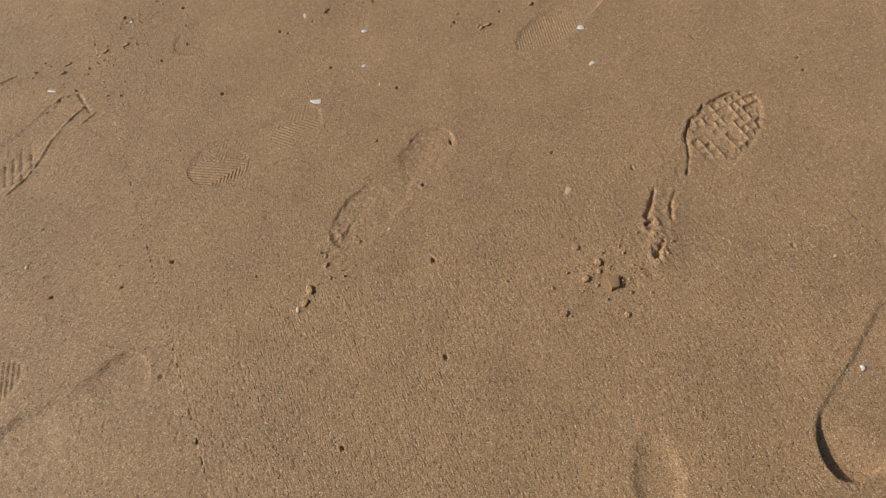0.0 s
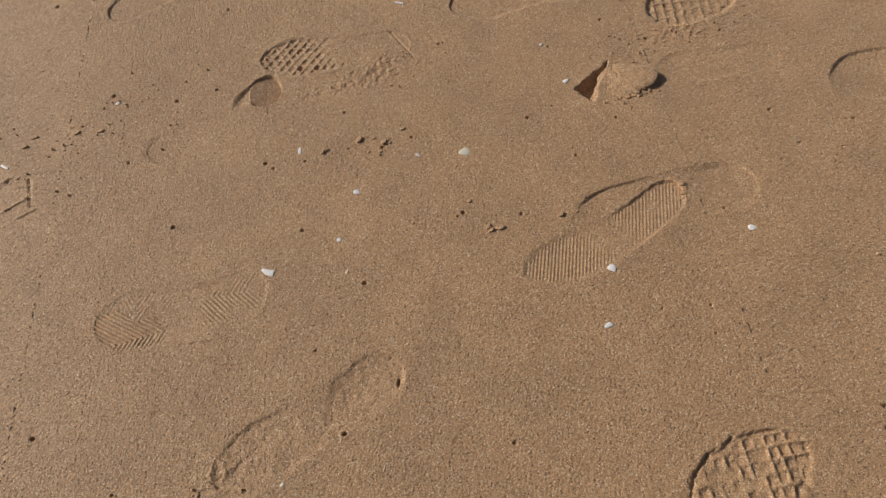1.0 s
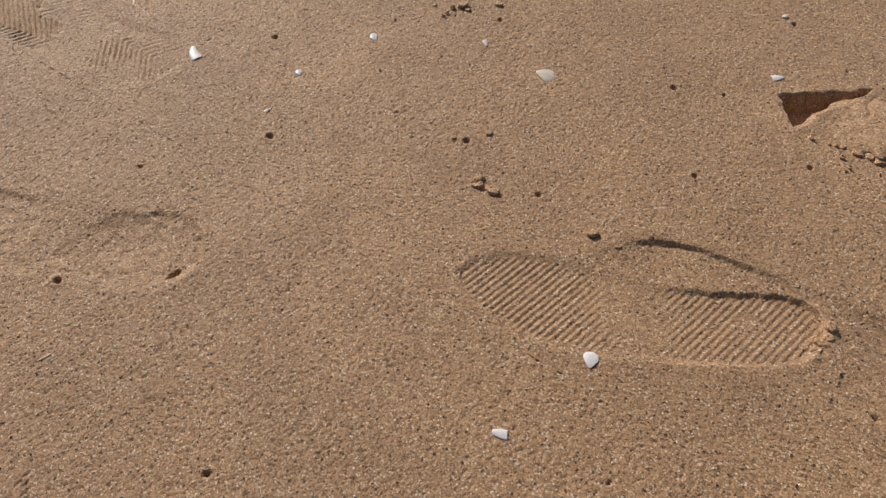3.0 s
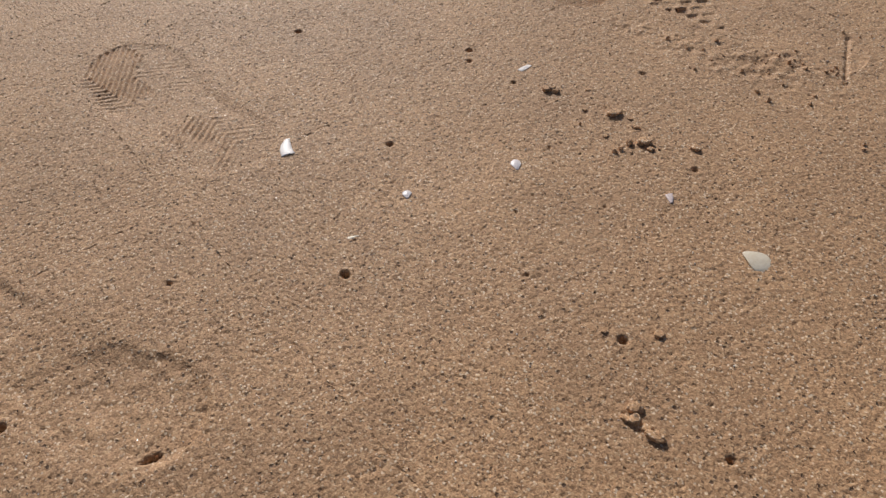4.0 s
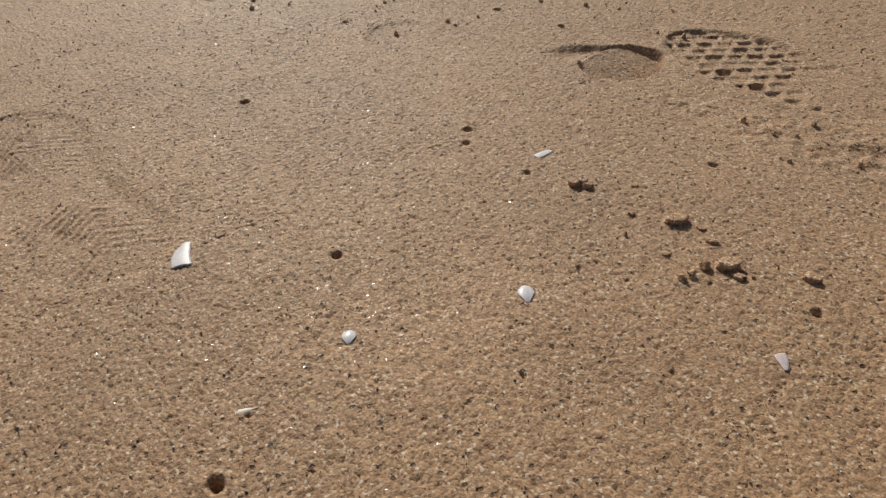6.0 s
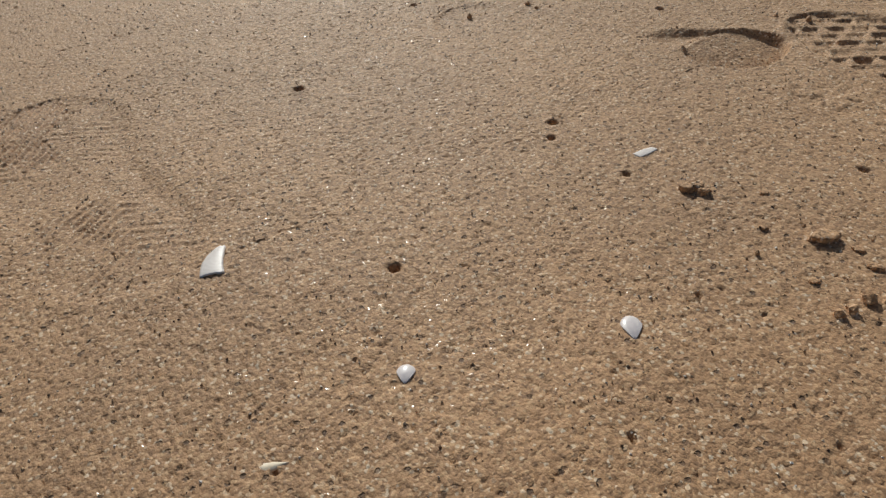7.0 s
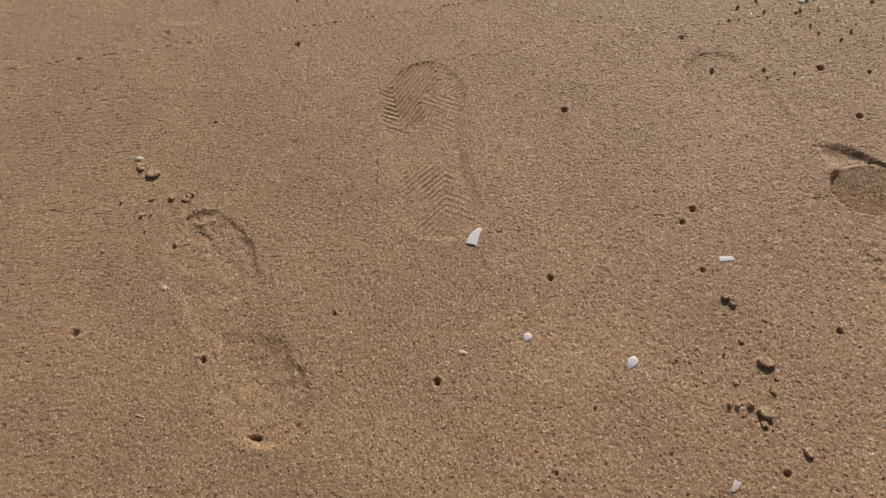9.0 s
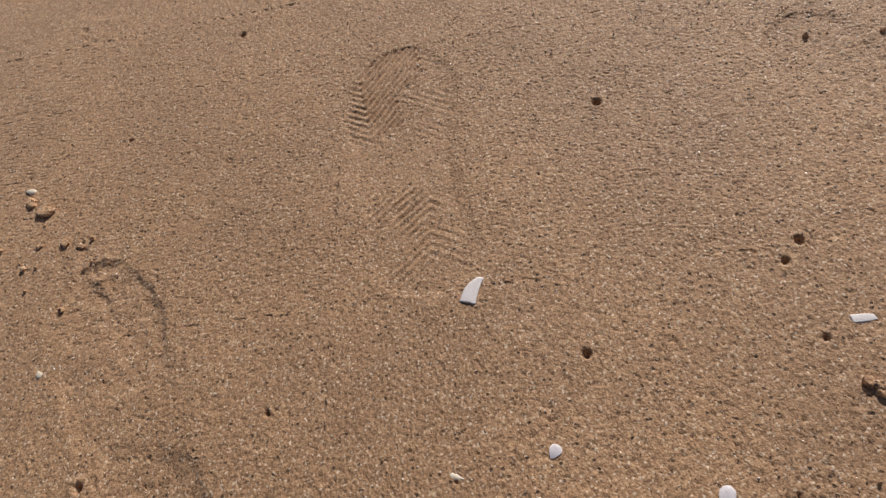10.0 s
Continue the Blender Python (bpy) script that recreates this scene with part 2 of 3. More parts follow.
def oval(cx, cy, turn, half_a, half_b, power=2.0):
    """Local axes and the distance to the edge of an oval whose long axis points turn degrees from +x."""
    c, s = math.cos(radians(turn)), math.sin(radians(turn))
    a, b = (X - cx) * c + (Y - cy) * s, -(X - cx) * s + (Y - cy) * c
    q = (np.abs(a) / half_a) ** power + (np.abs(b) / half_b) ** power
    return a, b, (q ** (1 / power) - 1) * min(half_a, half_b)


def groove(x0, y0, x1, y1):
    k = np.clip(((X - x0) * (x1 - x0) + (Y - y0) * (y1 - y0)) / ((x1 - x0) ** 2 + (y1 - y0) ** 2), 0, 1)
    return np.hypot(X - x0 - k * (x1 - x0), Y - y0 - k * (y1 - y0))


patchy = lump(0.028, 11)
patchy2 = lump(0.014, 12)
crumbs = 0.5 * lump(0.009, 13) + 0.5 * lump(0.005, 14)
worn = lump(0.05, 15)

# old smooth print whose forefoot was trodden over
u, v, d, n = sole((0.476, 0.034), (0.186, -0.014), 0.095, 0.080, 0.079, -0.012)
fresh = step(0.40, 0.62, u)
press(d + 0.001 * crumbs, (0.0034 - 0.0004 * fresh + 0.0010 * patchy + 0.0006 * step(0.40, 0.30, u)) * (1 - 0.5 * step(-0.01, 0.035, v)) * step(-0.06, 0.12, u), 0.0004 * crumbs, edge=0.0075 - 0.0057 * fresh * step(0.95, 0.8, u), rim=0.0004, rim_w=0.010,
      strength=0.9 * (0.45 + 0.55 * np.maximum(fresh, step(0.36, 0.22, u))) * step(1.02, 0.80, u), label="old smooth shoe print with softened edges in sand", along=u)
# fresh print with fine straight ribs
u, v, d, n = sole((0.3640, 0.0415), (0.1110, -0.0705), 0.072, 0.062, 0.060, 0.016)
heel = step(0.60, 0.28, u)
ribs = 0.00055 * wave(X * 0.966 - Y * 0.259, 0.0049) * step(0.001, -0.005, d) * step(-0.7, 0.1, patchy + 0.45 - 0.45 * step(0.25, 0.0, np.abs(u - 0.5))) * (1 - 0.85 * np.exp(-((u - 0.53 + 1.5 * v) / 0.09) ** 2))
press(d + 0.0012 * crumbs, (0.0017 + 0.0038 * heel) * (1 - 0.6 * step(-0.012, 0.034, v)), ribs, edge=0.0065 - 0.0041 * heel, rim=0.0002 + 0.0022 * step(0.12, 0.0, u) * (0.3 + 0.9 * crumbs), rim_w=0.005,
      label="fresh shoe print with fine straight ribs in sand", along=u)
# blurred print beside the small pit
u, v, d, n = sole((-0.0780, -0.1730), (-0.3245, -0.2935), 0.080, 0.058, 0.072, 0.003)
ends = np.maximum(step(0.40, 0.28, u), step(0.50, 0.62, u))
floor_lumps = 0.0010 * crumbs + (0.0007 * patchy2 + 0.0006 * np.abs(patchy2 - 0.1)) * step(0.55, 0.75, u)
press(d + 0.0025 * patchy2, (0.0021 + 0.0005 * step(0.42, 0.28, u) + 0.0008 * patchy) * (1 - 0.35 * step(0.0, 0.03, v)), floor_lumps, edge=0.0085 - 0.0040 * ends * step(0.01, -0.02, v),
      rim=0.0004 * step(0.0, 0.02, v) * step(0.95, 0.75, u) * np.clip(0.6 + 0.7 * patchy, 0, 1), rim_w=0.006, strength=0.22 + 0.66 * np.maximum(ends, 0.45 * step(0.0, 0.02, v)), smooth=0.8, label="shallow blurred shoe print with soft rim in sand", along=u)
a, b, d = oval(-0.134, -0.209, 39, 0.060, 0.036)
Z = Z - 0.0009 * step(0.006, -0.010, d + 0.002 * patchy2) * (1 - 0.4 * step(0.0, -0.03, b))
a, b, d = oval(-0.322, -0.288, 60, 0.024, 0.012)
Z = Z + 0.0024 * np.clip(crumbs + 0.1, 0, 1) * step(0.006, -0.004, d)
# herringbone print
u, v, d, n = sole((-0.258, -0.030), (-0.506, -0.054), 0.096, 0.070, 0.072, 0.008)
apex = -0.0815 + 0.18 * (X + 0.44)
crest = apex + 0.027 + 0.027 * step(-0.445, -0.475, X)
west, middle = Y < apex, (Y >= apex) & (Y < crest)
bar = X + np.where(west, 0.7 * (apex - Y), np.where(middle, 1.2 * (Y - apex), 1.2 * (crest - apex) - 0.7 * (Y - crest)))
toe_area = step(0.54, 0.64, u + 0.05 * patchy) * step(0.048, 0.038, np.abs(v))
chev = np.where(middle, 0.00140, np.where(west, 0.00050, 0.00036 * np.clip(0.35 + 1.1 * patchy2, 0, 1))) * wave(bar, 0.0074) * toe_area * np.clip(0.85 + 0.35 * patchy2, 0, 1)
peak = -0.0315
bar = X + np.where(Y < peak, 0.9, -0.6) * (Y - peak)
heel_area = step(0.44, 0.30, u) * step(0.0, 0.10, u) * step(0.036, 0.024, np.abs(v))
chev = chev + np.where(Y < peak, 0.00080, 0.00034) * wave(bar, 0.0074) * heel_area * np.clip(0.45 + 0.55 * patchy + 0.5 * patchy2, 0, 1)
chev = chev + 0.00035 * wave(X + 0.8 * np.abs((Y + 0.03) % 0.05 - 0.025), 0.0074) * step(0.001, -0.01, d) * np.clip(0.2 + 0.6 * patchy2, 0, 1) * (1 - toe_area)
sunward = step(-0.012, -0.034, v) * step(0.02, 0.2, u)
press(d + 0.002 * patchy2, 0.0010 + 0.0006 * sunward + 0.0010 * step(0.70, 0.96, u) * step(-0.03, 0.03, v) + 0.0003 * step(0.90, 1.0, u), chev + 0.0003 * crumbs, edge=0.010 - 0.0035 * np.maximum(sunward, 0.7 * step(0.75, 0.95, u)), rim=0.0004 * step(0.2, 0.0, u), strength=0.9, smooth=0.7,
      label="faint shoe print with fine herringbone tread in sand", along=u)
a, b, d = oval(-0.313, -0.024, 8, 0.050, 0.034)
Z = Z - 0.0005 * step(0.008, -0.012, d + 0.002 * patchy2)
# lugged boot print, deep at the toe
u, v, d, n = sole((-0.006, 0.412), (-0.272, 0.424), 0.090, 0.070, 0.070, 0.0)
a, b = X * 0.63 + Y * 0.77, -X * 0.77 + Y * 0.63
lugs = blocks(a + 0.0012 * patchy2, b + 0.0010 * patchy, 0.0160, 0.0128, 0.0023, 0.5, 5, 0.75)
lugs = -0.0025 * lugs * step(0.001, -0.006, d) * (step(0.40, 0.66, u + 0.06 * worn) + 0.60 * step(0.020, 0.030, v) * step(0.02, 0.1, u))
press(d + 0.0015 * crumbs, 0.0003 + 0.0011 * step(0.40, 0.85, u), lugs + 0.0006 * crumbs, edge=0.0035, rim=0.0009, smooth=0.8, label="boot print with deep block lugs at the toe", along=u)
press(np.maximum(groove(-0.037, 0.448, -0.003, 0.380) - 0.0012, -1), 0.0030, edge=0.0016)
# sprayed rough sand between boot print and dent
a, b, d = oval(-0.10, 0.350, 12, 0.12, 0.032)
Z = Z + 0.0022 * crumbs * step(0.01, -0.015, d) * (0.55 + 0.6 * patchy)
# scooped dent beside it, its floor falling away from the sun
a, b, d = oval(-0.283, 0.354, 40, 0.040, 0.014)
press(d + 0.0010 * crumbs, 0.0046, 0.0004 * crumbs, edge=0.0045, smooth=0.5)
a, b, d = oval(-0.2645, 0.351, 78, 0.0335, 0.0280)
away = (X + 0.2645) * 0.92 - (Y - 0.351) * 0.39
press(d + 0.0014 * crumbs, 0.0068 + 0.20 * away, 0.0003 * crumbs, edge=0.0018, rim=0.0009 * step(0.0, -0.02, away), rim_w=0.003, smooth=0.5, label="scooped heel dent with a shaded wall in sand")
# faint dents
u, v, d, n = sole((-0.318, 0.288), (-0.458, 0.245), 0.072, 0.066, 0.066, 0.0)
press(d + 0.004 * patchy2, 0.0009 + 0.0005 * step(-0.01, -0.03, v) + 0.0009 * step(0.55, 0.80, u), 0.0006 * crumbs, edge=0.009 - 0.003 * np.maximum(step(0.7, 0.9, u), step(-0.01, -0.03, v)), strength=0.8 * np.clip(0.7 + 0.4 * worn, 0, 1), smooth=0.9, label="faint half-filled shoe print in sand")
u, v, d, n = sole((0.60, 0.268), (0.395, 0.272), 0.066, 0.060, 0.060, 0.0)
press(d + 0.003 * patchy2, 0.0021, edge=0.007, rim=0.0004, strength=0.75 * np.clip(0.6 + 0.6 * patchy, 0, 1), label="faint worn shoe print behind a sand slab", along=u)
# boot toe with grid tread
a, b, d = oval(0.497, 0.420, 14, 0.080, 0.047, 2.4)
grid = 0.0030 * ridges(X * 0.99 - Y * 0.10 + 0.0015 * patchy, Y + 0.05 * X, 0.0160, 0.0180, 0.0023, 0.95 + 0.5 * patchy) * step(0.001, -0.006, d) * np.clip(0.75 + 0.6 * patchy2, 0, 1)
press(d + 0.0022 * crumbs, 0.0050, grid + 0.0009 * crumbs, edge=0.003, rim=0.0008, label="boot toe print with coarse grid tread in sand")
a, b, d = oval(0.455, 0.352, 5, 0.075, 0.022)
Z = Z + 0.0030 * np.clip(crumbs + 0.1, 0, 1) * step(0.012, -0.01, d)
# large boot print with grid tread and dragged heel
u, v, d, n = sole((0.100, -0.520), (0.398, -0.340), 0.100, 0.060, 0.050, 0.006)
lines = ridges(X + 0.03 * Y + 0.0020 * patchy, Y - 0.06 * X + 0.0030 * patchy2, 0.0137, 0.0152, 0.0023, 1.15 + 0.5 * patchy)
grid = 0.0030 * lines * step(0.001, -0.008, d) * step(0.50, 0.62, u) * np.clip(0.62 + 0.9 * patchy2, 0, 1)
press(d + 0.0022 * crumbs, 0.0010 + 0.0024 * step(0.45, 0.7, u) * (1 - 0.55 * step(0.010, -0.040, v)), grid + 0.0020 * patchy * step(0.6, 0.4, u) + 0.0009 * crumbs,
      edge=0.0085 - 0.0060 * step(0.5, 0.7, u), rim=0.0001 * step(0.5, 0.7, u), strength=0.45 + 0.55 * step(0.42, 0.62, u), label="large boot print with coarse grid tread and dragged heel", along=u)
a, b, d = oval(0.130, -0.490, 35, 0.075, 0.040)
Z = Z + 0.0010 * crumbs * step(0.01, -0.025, d)
a, b, d = oval(0.192, -0.512, 38, 0.085, 0.044)
Z = Z - (0.0018 + 0.0006 * patchy) * step(0.014, -0.028, d)
for x, y, turn in ((0.119, -0.487, 40), (0.106, -0.527, 60)):       # crumbled sand at the end of the drag
    a, b, d = oval(x, y, turn, 0.021, 0.013)
    Z = Z + 0.0042 * np.clip(crumbs + 0.05, 0, 1) * step(0.008, -0.006, d)
for x0, y0, x1, y1, r in ((0.316, -0.329, 0.281, -0.344, 0.0006), (0.281, -0.344, 0.257, -0.367, 0.0012), (0.257, -0.367, 0.243, -0.399, 0.0012), (0.243, -0.399, 0.219, -0.430, 0.0008),
                          (0.159, -0.431, 0.144, -0.448, 0.0008), (0.144, -0.448, 0.122, -0.468, 0.0026), (0.186, -0.448, 0.168, -0.463, 0.0008),
                          (0.168, -0.463, 0.153, -0.488, 0.0022), (0.126, -0.511, 0.116, -0.519, 0.0012), (0.116, -0.519, 0.098, -0.535, 0.0026), (0.124, -0.478, 0.114, -0.480, 0.0030)):
    press(groove(x0, y0, x1, y1) - r + 0.0022 * crumbs, 0.0052, 0.001 * crumbs, edge=0.0024, rim=0.0003)
# prints along the outer parts
u, v, d, n = sole((-0.646, 0.226), (-0.880, 0.072), 0.090, 0.060, 0.056, -0.006)
lines = 0.0010 * ridges(X * 0.99 - Y * 0.14, Y, 0.0162, 0.5, 0.0026, 0.0) * step(0, -0.004, d) * step(0.50, 0.58, u) * np.clip(0.6 + 0.9 * patchy2, 0, 1)
press(d + 0.003 * crumbs, 0.0013, lines, edge=0.0045, rim=0.0002, strength=0.8, label="shoe print with wide ribs and a square heel edge", along=u)
ladder = np.minimum.reduce([groove(x, y0, x - 0.0062, y1) for x, y0, y1 in ((-0.7998, 0.132, 0.081), (-0.7854, 0.133, 0.078), (-0.7696, 0.143, 0.083), (-0.7508, 0.157, 0.092))])
Z = Z - 0.0032 * np.exp(-((ladder + 0.0012 * crumbs) / 0.0022) ** 2) * np.clip(0.7 + 0.7 * patchy2, 0, 1)
bank = np.minimum.reduce([groove(*ends) for ends in ((-0.649, 0.191, -0.687, 0.168), (-0.687, 0.168, -0.719, 0.139), (-0.719, 0.139, -0.739, 0.112),
                                                     (-0.739, 0.112, -0.769, 0.081), (-0.769, 0.081, -0.806, 0.060))])
Z = Z + (0.0024 + 0.0012 * patchy2) * np.exp(-(bank / 0.0022) ** 2)
Z = Z - 0.0034 * np.exp(-(groove(-0.652, 0.229, -0.638, 0.174) / 0.0018) ** 2) + 0.0022 * np.exp(-((groove(-0.631, 0.166, -0.655, 0.155) + 0.002 * crumbs) / 0.0020) ** 2)
Z = Z + 0.0045 * np.clip(crumbs, 0, 1) * step(0.007, 0.002, np.minimum(groove(-0.686, 0.234, -0.707, 0.211), groove(-0.707, 0.211, -0.729, 0.186)))
Z = Z - 0.0028 * np.exp(-(groove(-0.756, 0.338, -0.792, 0.335) / 0.0020) ** 2)
u, v, d, n = sole((-0.640, -0.352), (-0.900, -0.412), 0.088, 0.056, 0.074, 0.0)
ends = np.maximum(step(0.36, 0.24, u), step(0.50, 0.64, u))
press(d + 0.003 * patchy2, 0.0034 - 0.0016 * step(-0.01, 0.03, v), 0.0005 * crumbs, edge=0.0080, rim=0.0002, strength=0.25 + 0.70 * ends, smooth=0.8, label="shallow blurred shoe print in smooth sand", along=u)
u, v, d, n = sole((-1.06, -0.31), (-0.818, -0.272), 0.080, 0.066, 0.068, 0.0)
press(d, 0.0020, 0.0010 * wave(X * 0.97 - Y * 0.22, 0.0080) * step(0, -0.006, d), edge=0.006, label="ribbed shoe print at the edge of the walked sand", along=u)
u, v, d, n = sole((-0.565, 0.598), (-0.315, 0.705), 0.088, 0.062, 0.068, 0.0)
press(d + 0.002 * patchy2, 0.0030, 0.0006 * crumbs, edge=0.0034, rim=0.0004, strength=0.85, label="plain shoe print with a sharp edge in sand", along=u)
u, v, d, n = sole((0.345, 0.498), (0.075, 0.492), 0.090, 0.050, 0.064, 0.0)
press(d + 0.002 * patchy2, 0.0032, 0.0006 * crumbs, edge=0.0042, rim=0.0004, strength=0.85, label="plain shoe print with a rounded toe in sand", along=u)
u, v, d, n = sole((0.93, 0.232), (0.655, 0.190), 0.100, 0.070, 0.070, 0.0)
press(d + 0.001 * patchy2, 0.0034, 0.0004 * wave(u * n + 0.8 * np.abs(v), 0.009), edge=0.0034, rim=0.0002, strength=0.15 + 0.85 * step(0.45, 0.70, u) * step(1.02, 0.90, u), label="shoe print with a sharp curved edge in sand", along=u)
u, v, d, n = sole((1.02, 0.100), (0.775, -0.030), 0.096, 0.070, 0.070, 0.0)
press(d + 0.002 * patchy2, 0.0026, 0.0005 * crumbs, edge=0.0036, strength=0.15 + 0.80 * step(0.45, 0.70, u), label="half-blurred shoe print at the edge of the walked sand", along=u)
u, v, d, n = sole((0.360, -0.747), (0.128, -0.889), 0.094, 0.076, 0.070, 0.0)
press(d + 0.0008 * crumbs, 0.0018 + 0.0097 * step(0.72, 0.95, u), edge=0.0030, rim=0.0004, label="deep shoe print with a steep dark wall", along=u)
a, b, d = oval(-0.072, -0.808, 63, 0.055, 0.026)
press(d + 0.002 * patchy2, 0.0036, edge=0.012, rim=0.0004, label="small deep dent in sand")
# scuffed pit under the lifted slab
d = np.full_like(X, -1.0)
for (x0, y0), (x1, y1) in zip(((0.256, 0.2535), (0.276, 0.229), (0.309, 0.293)), ((0.276, 0.229), (0.309, 0.293), (0.256, 0.2535))):
    side = math.hypot(x1 - x0, y1 - y0)
    d = np.maximum(d, ((X - x0) * (y1 - y0) - (Y - y0) * (x1 - x0)) / side)
press(d + 0.003 * crumbs + 0.002 * patchy2, 0.0170, edge=0.0050, rim=0.0006, label="toe scuff pit beside a lifted sand slab")
# cracks at the toe of the blurred print
for x0, y0, x1, y1 in ((-0.342, -0.3032, -0.3184, -0.3016), (-0.3184, -0.3016, -0.2828, -0.3121), (-0.318, -0.290, -0.306, -0.279), (-0.300, -0.283, -0.291, -0.272)):
    Z = Z - 0.0011 * np.exp(-((groove(x0, y0, x1, y1) + 0.0030 * crumbs) / 0.0014) ** 2)
# thin old drift line
for x0, y0, x1, y1 in ((-0.817, -0.119, -0.755, -0.139), (-0.755, -0.139, -0.695, -0.164), (-0.695, -0.164, -0.570, -0.190), (-0.570, -0.190, -0.4745, -0.188), (-0.4745, -0.188, -0.409, -0.1946),
                       (-0.409, -0.1946, -0.345, -0.2074), (-0.1333, -0.2458, -0.0956, -0.2557), (-0.0956, -0.2557, -0.0175, -0.2833), (-0.0175, -0.2833, 0.0664, -0.3178)):
    Z = Z - 0.0008 * np.exp(-((groove(x0, y0, x1, y1) + 0.0020 * patchy) / 0.0019) ** 2) * step(-0.6, 0.3, patchy2)

def holes(*places):
    """Burrow holes and drip pits, each with its radius in millimetres."""
    global Z
    for x, y, r in places:
        r *= 0.00086
        d = np.hypot(X - x, (Y - y) * 1.15)
        Z = Z - 2.1 * r * np.exp(-(d / (0.75 * r)) ** 4) + 0.10 * r * np.exp(-((d - 1.5 * r) / (0.5 * r)) ** 2)


# by the shells
holes((-0.205, 0.058, 3.8), (-0.117, -0.046, 4.2), (-0.191, -0.138, 2.6), (-0.262, 0.194, 4.0), (-0.249, 0.182, 3.4), (-0.13, 0.277, 3.4),
      (0.166, 0.211, 4.0), (0.209, 0.228, 2.8), (0.225, 0.123, 3.4), (-0.024, 0.2049, 3.2), (-0.1976, 0.1877, 2.6), (-0.1168, 0.1477, 2.2), (0.123, 0.031, 3.4), (-0.083, 0.078, 2.2),
      (-0.036, 0.042, 2.2), (0.038, 0.048, 4.2), (-0.044, 0.128, 1.8), (-0.139, -0.023, 1.8), (-0.119, -0.047, 1.6), (-0.19, -0.137, 2.0))
# on the left side
holes((-0.404, 0.097, 4.5), (-0.157, -0.256, 4.2), (-0.568, -0.204, 4.2), (-0.652, -0.212, 3.6), (-0.197, -0.389, 4.5), (-0.243, -0.537, 4.2),
      (-0.42, -0.592, 4.0), (-0.626, -0.383, 4.2), (-0.759, -0.178, 4.2), (-0.754, -0.043, 2.8), (-0.488, 0.235, 3.6), (-0.452, -0.291, 2.8),
      (-0.67, 0.645, 5.0), (-0.417, 0.357, 4.4), (-0.53, 0.389, 4.8), (-0.348, 0.37, 4.0), (-0.544, 0.363, 3.2), (-0.234, 0.653, 4.0),
      (-0.334, 0.567, 4.0))
# on the right side
holes((0.054, -0.297, 3.4), (0.15, -0.383, 3.4), (0.28, -0.604, 3.4), (0.304, 0.185, 3.2), (0.331, 0.407, 3.4), (0.23, 0.36, 3.2),
      (0.396, 0.347, 3.6), (0.347, -0.154, 3.0), (0.282, -0.149, 2.4), (0.414, -0.007, 3.2), (0.341, -0.194, 2.4), (0.044, 0.402, 3.6),
      (-0.032, 0.597, 3.0), (0.005, 0.548, 3.0), (0.295, 0.321, 2.4), (0.542, 0.158, 3.6), (0.563, 0.088, 3.4), (0.526, 0.062, 3.0),
      (0.659, 0.118, 3.4), (0.582, 0.389, 3.4), (0.511, -0.316, 4.0), (0.502, -0.342, 4.0), (0.052, 0.403, 2.6))
# the slit where the heel broke through
a, b = (X + 0.0825) * 0.22 + (Y + 0.199) * 0.975, -(X + 0.0825) * 0.975 + (Y + 0.199) * 0.22
Z = Z - 0.008 * np.exp(-((a / 0.0052) ** 2 + (b / 0.0016) ** 2) ** 2)

# grain heaps, pinprick pits between them, and single grains
inner = (X > -0.60) & (X < 0.385) & (Y > -0.36) & (Y < 0.475)
deep = np.where(inner, 0.018, 0.022)
chance = rng.random(X.shape)
CELL = np.clip(np.sqrt(np.outer(STEP_Y, STEP_X)), 0.0009, 0.0020) * (1 - 0.35 * step(-0.38, -0.48, Y))       # finer, smoother sand where the walk begins
pits = np.where(chance < deep, 0.0018, np.where(chance < 0.09, 0.0008, 0.0)) * rng.uniform(0.4, 1.0, X.shape)
Z = Z + NEAR * (ROUGH * (0.00006 * lump(0.0085, 21) + 0.00009 * lump(0.0036, 22) - pits) + (0.5 + 0.5 * ROUGH) * 0.098 * CELL * rng.normal(0, 1, X.shape))


def ground_z(x, y):
    i, j = int(np.clip(np.searchsorted(GX, x) - 1, 0, len(GX) - 2)), int(np.clip(np.searchsorted(GY, y) - 1, 0, len(GY) - 2))
    a, b = (x - GX[i]) / (GX[i + 1] - GX[i]), (y - GY[j]) / (GY[j + 1] - GY[j])
    return float((Z[j, i] * (1 - a) + Z[j, i + 1] * a) * (1 - b) + (Z[j + 1, i] * (1 - a) + Z[j + 1, i + 1] * a) * b)


def sheet(name, keep):
    """One mesh of the cells of the height field that are kept."""
    rows, cols = np.nonzero(keep)
    w = X.shape[1]
    corner = rows * w + cols
    quads = np.stack([corner, corner + 1, corner + w + 1, corner + w], 1)
    used, index = np.unique(quads, return_inverse=True)
    me = bpy.data.meshes.new(name)
    me.vertices.add(len(used))
    me.vertices.foreach_set("co", np.stack([X.ravel()[used], Y.ravel()[used], Z.ravel()[used]], 1).astype(np.float32).ravel())
    me.loops.add(quads.size)
    me.loops.foreach_set("vertex_index", index.astype(np.int32).ravel())
    me.polygons.add(len(quads))
    me.polygons.foreach_set("loop_start", np.arange(0, quads.size, 4, dtype=np.int32))
    me.polygons.foreach_set("use_smooth", np.ones(len(quads), dtype=bool))
    me.update(calc_edges=True)
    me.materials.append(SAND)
    return new(name, me)


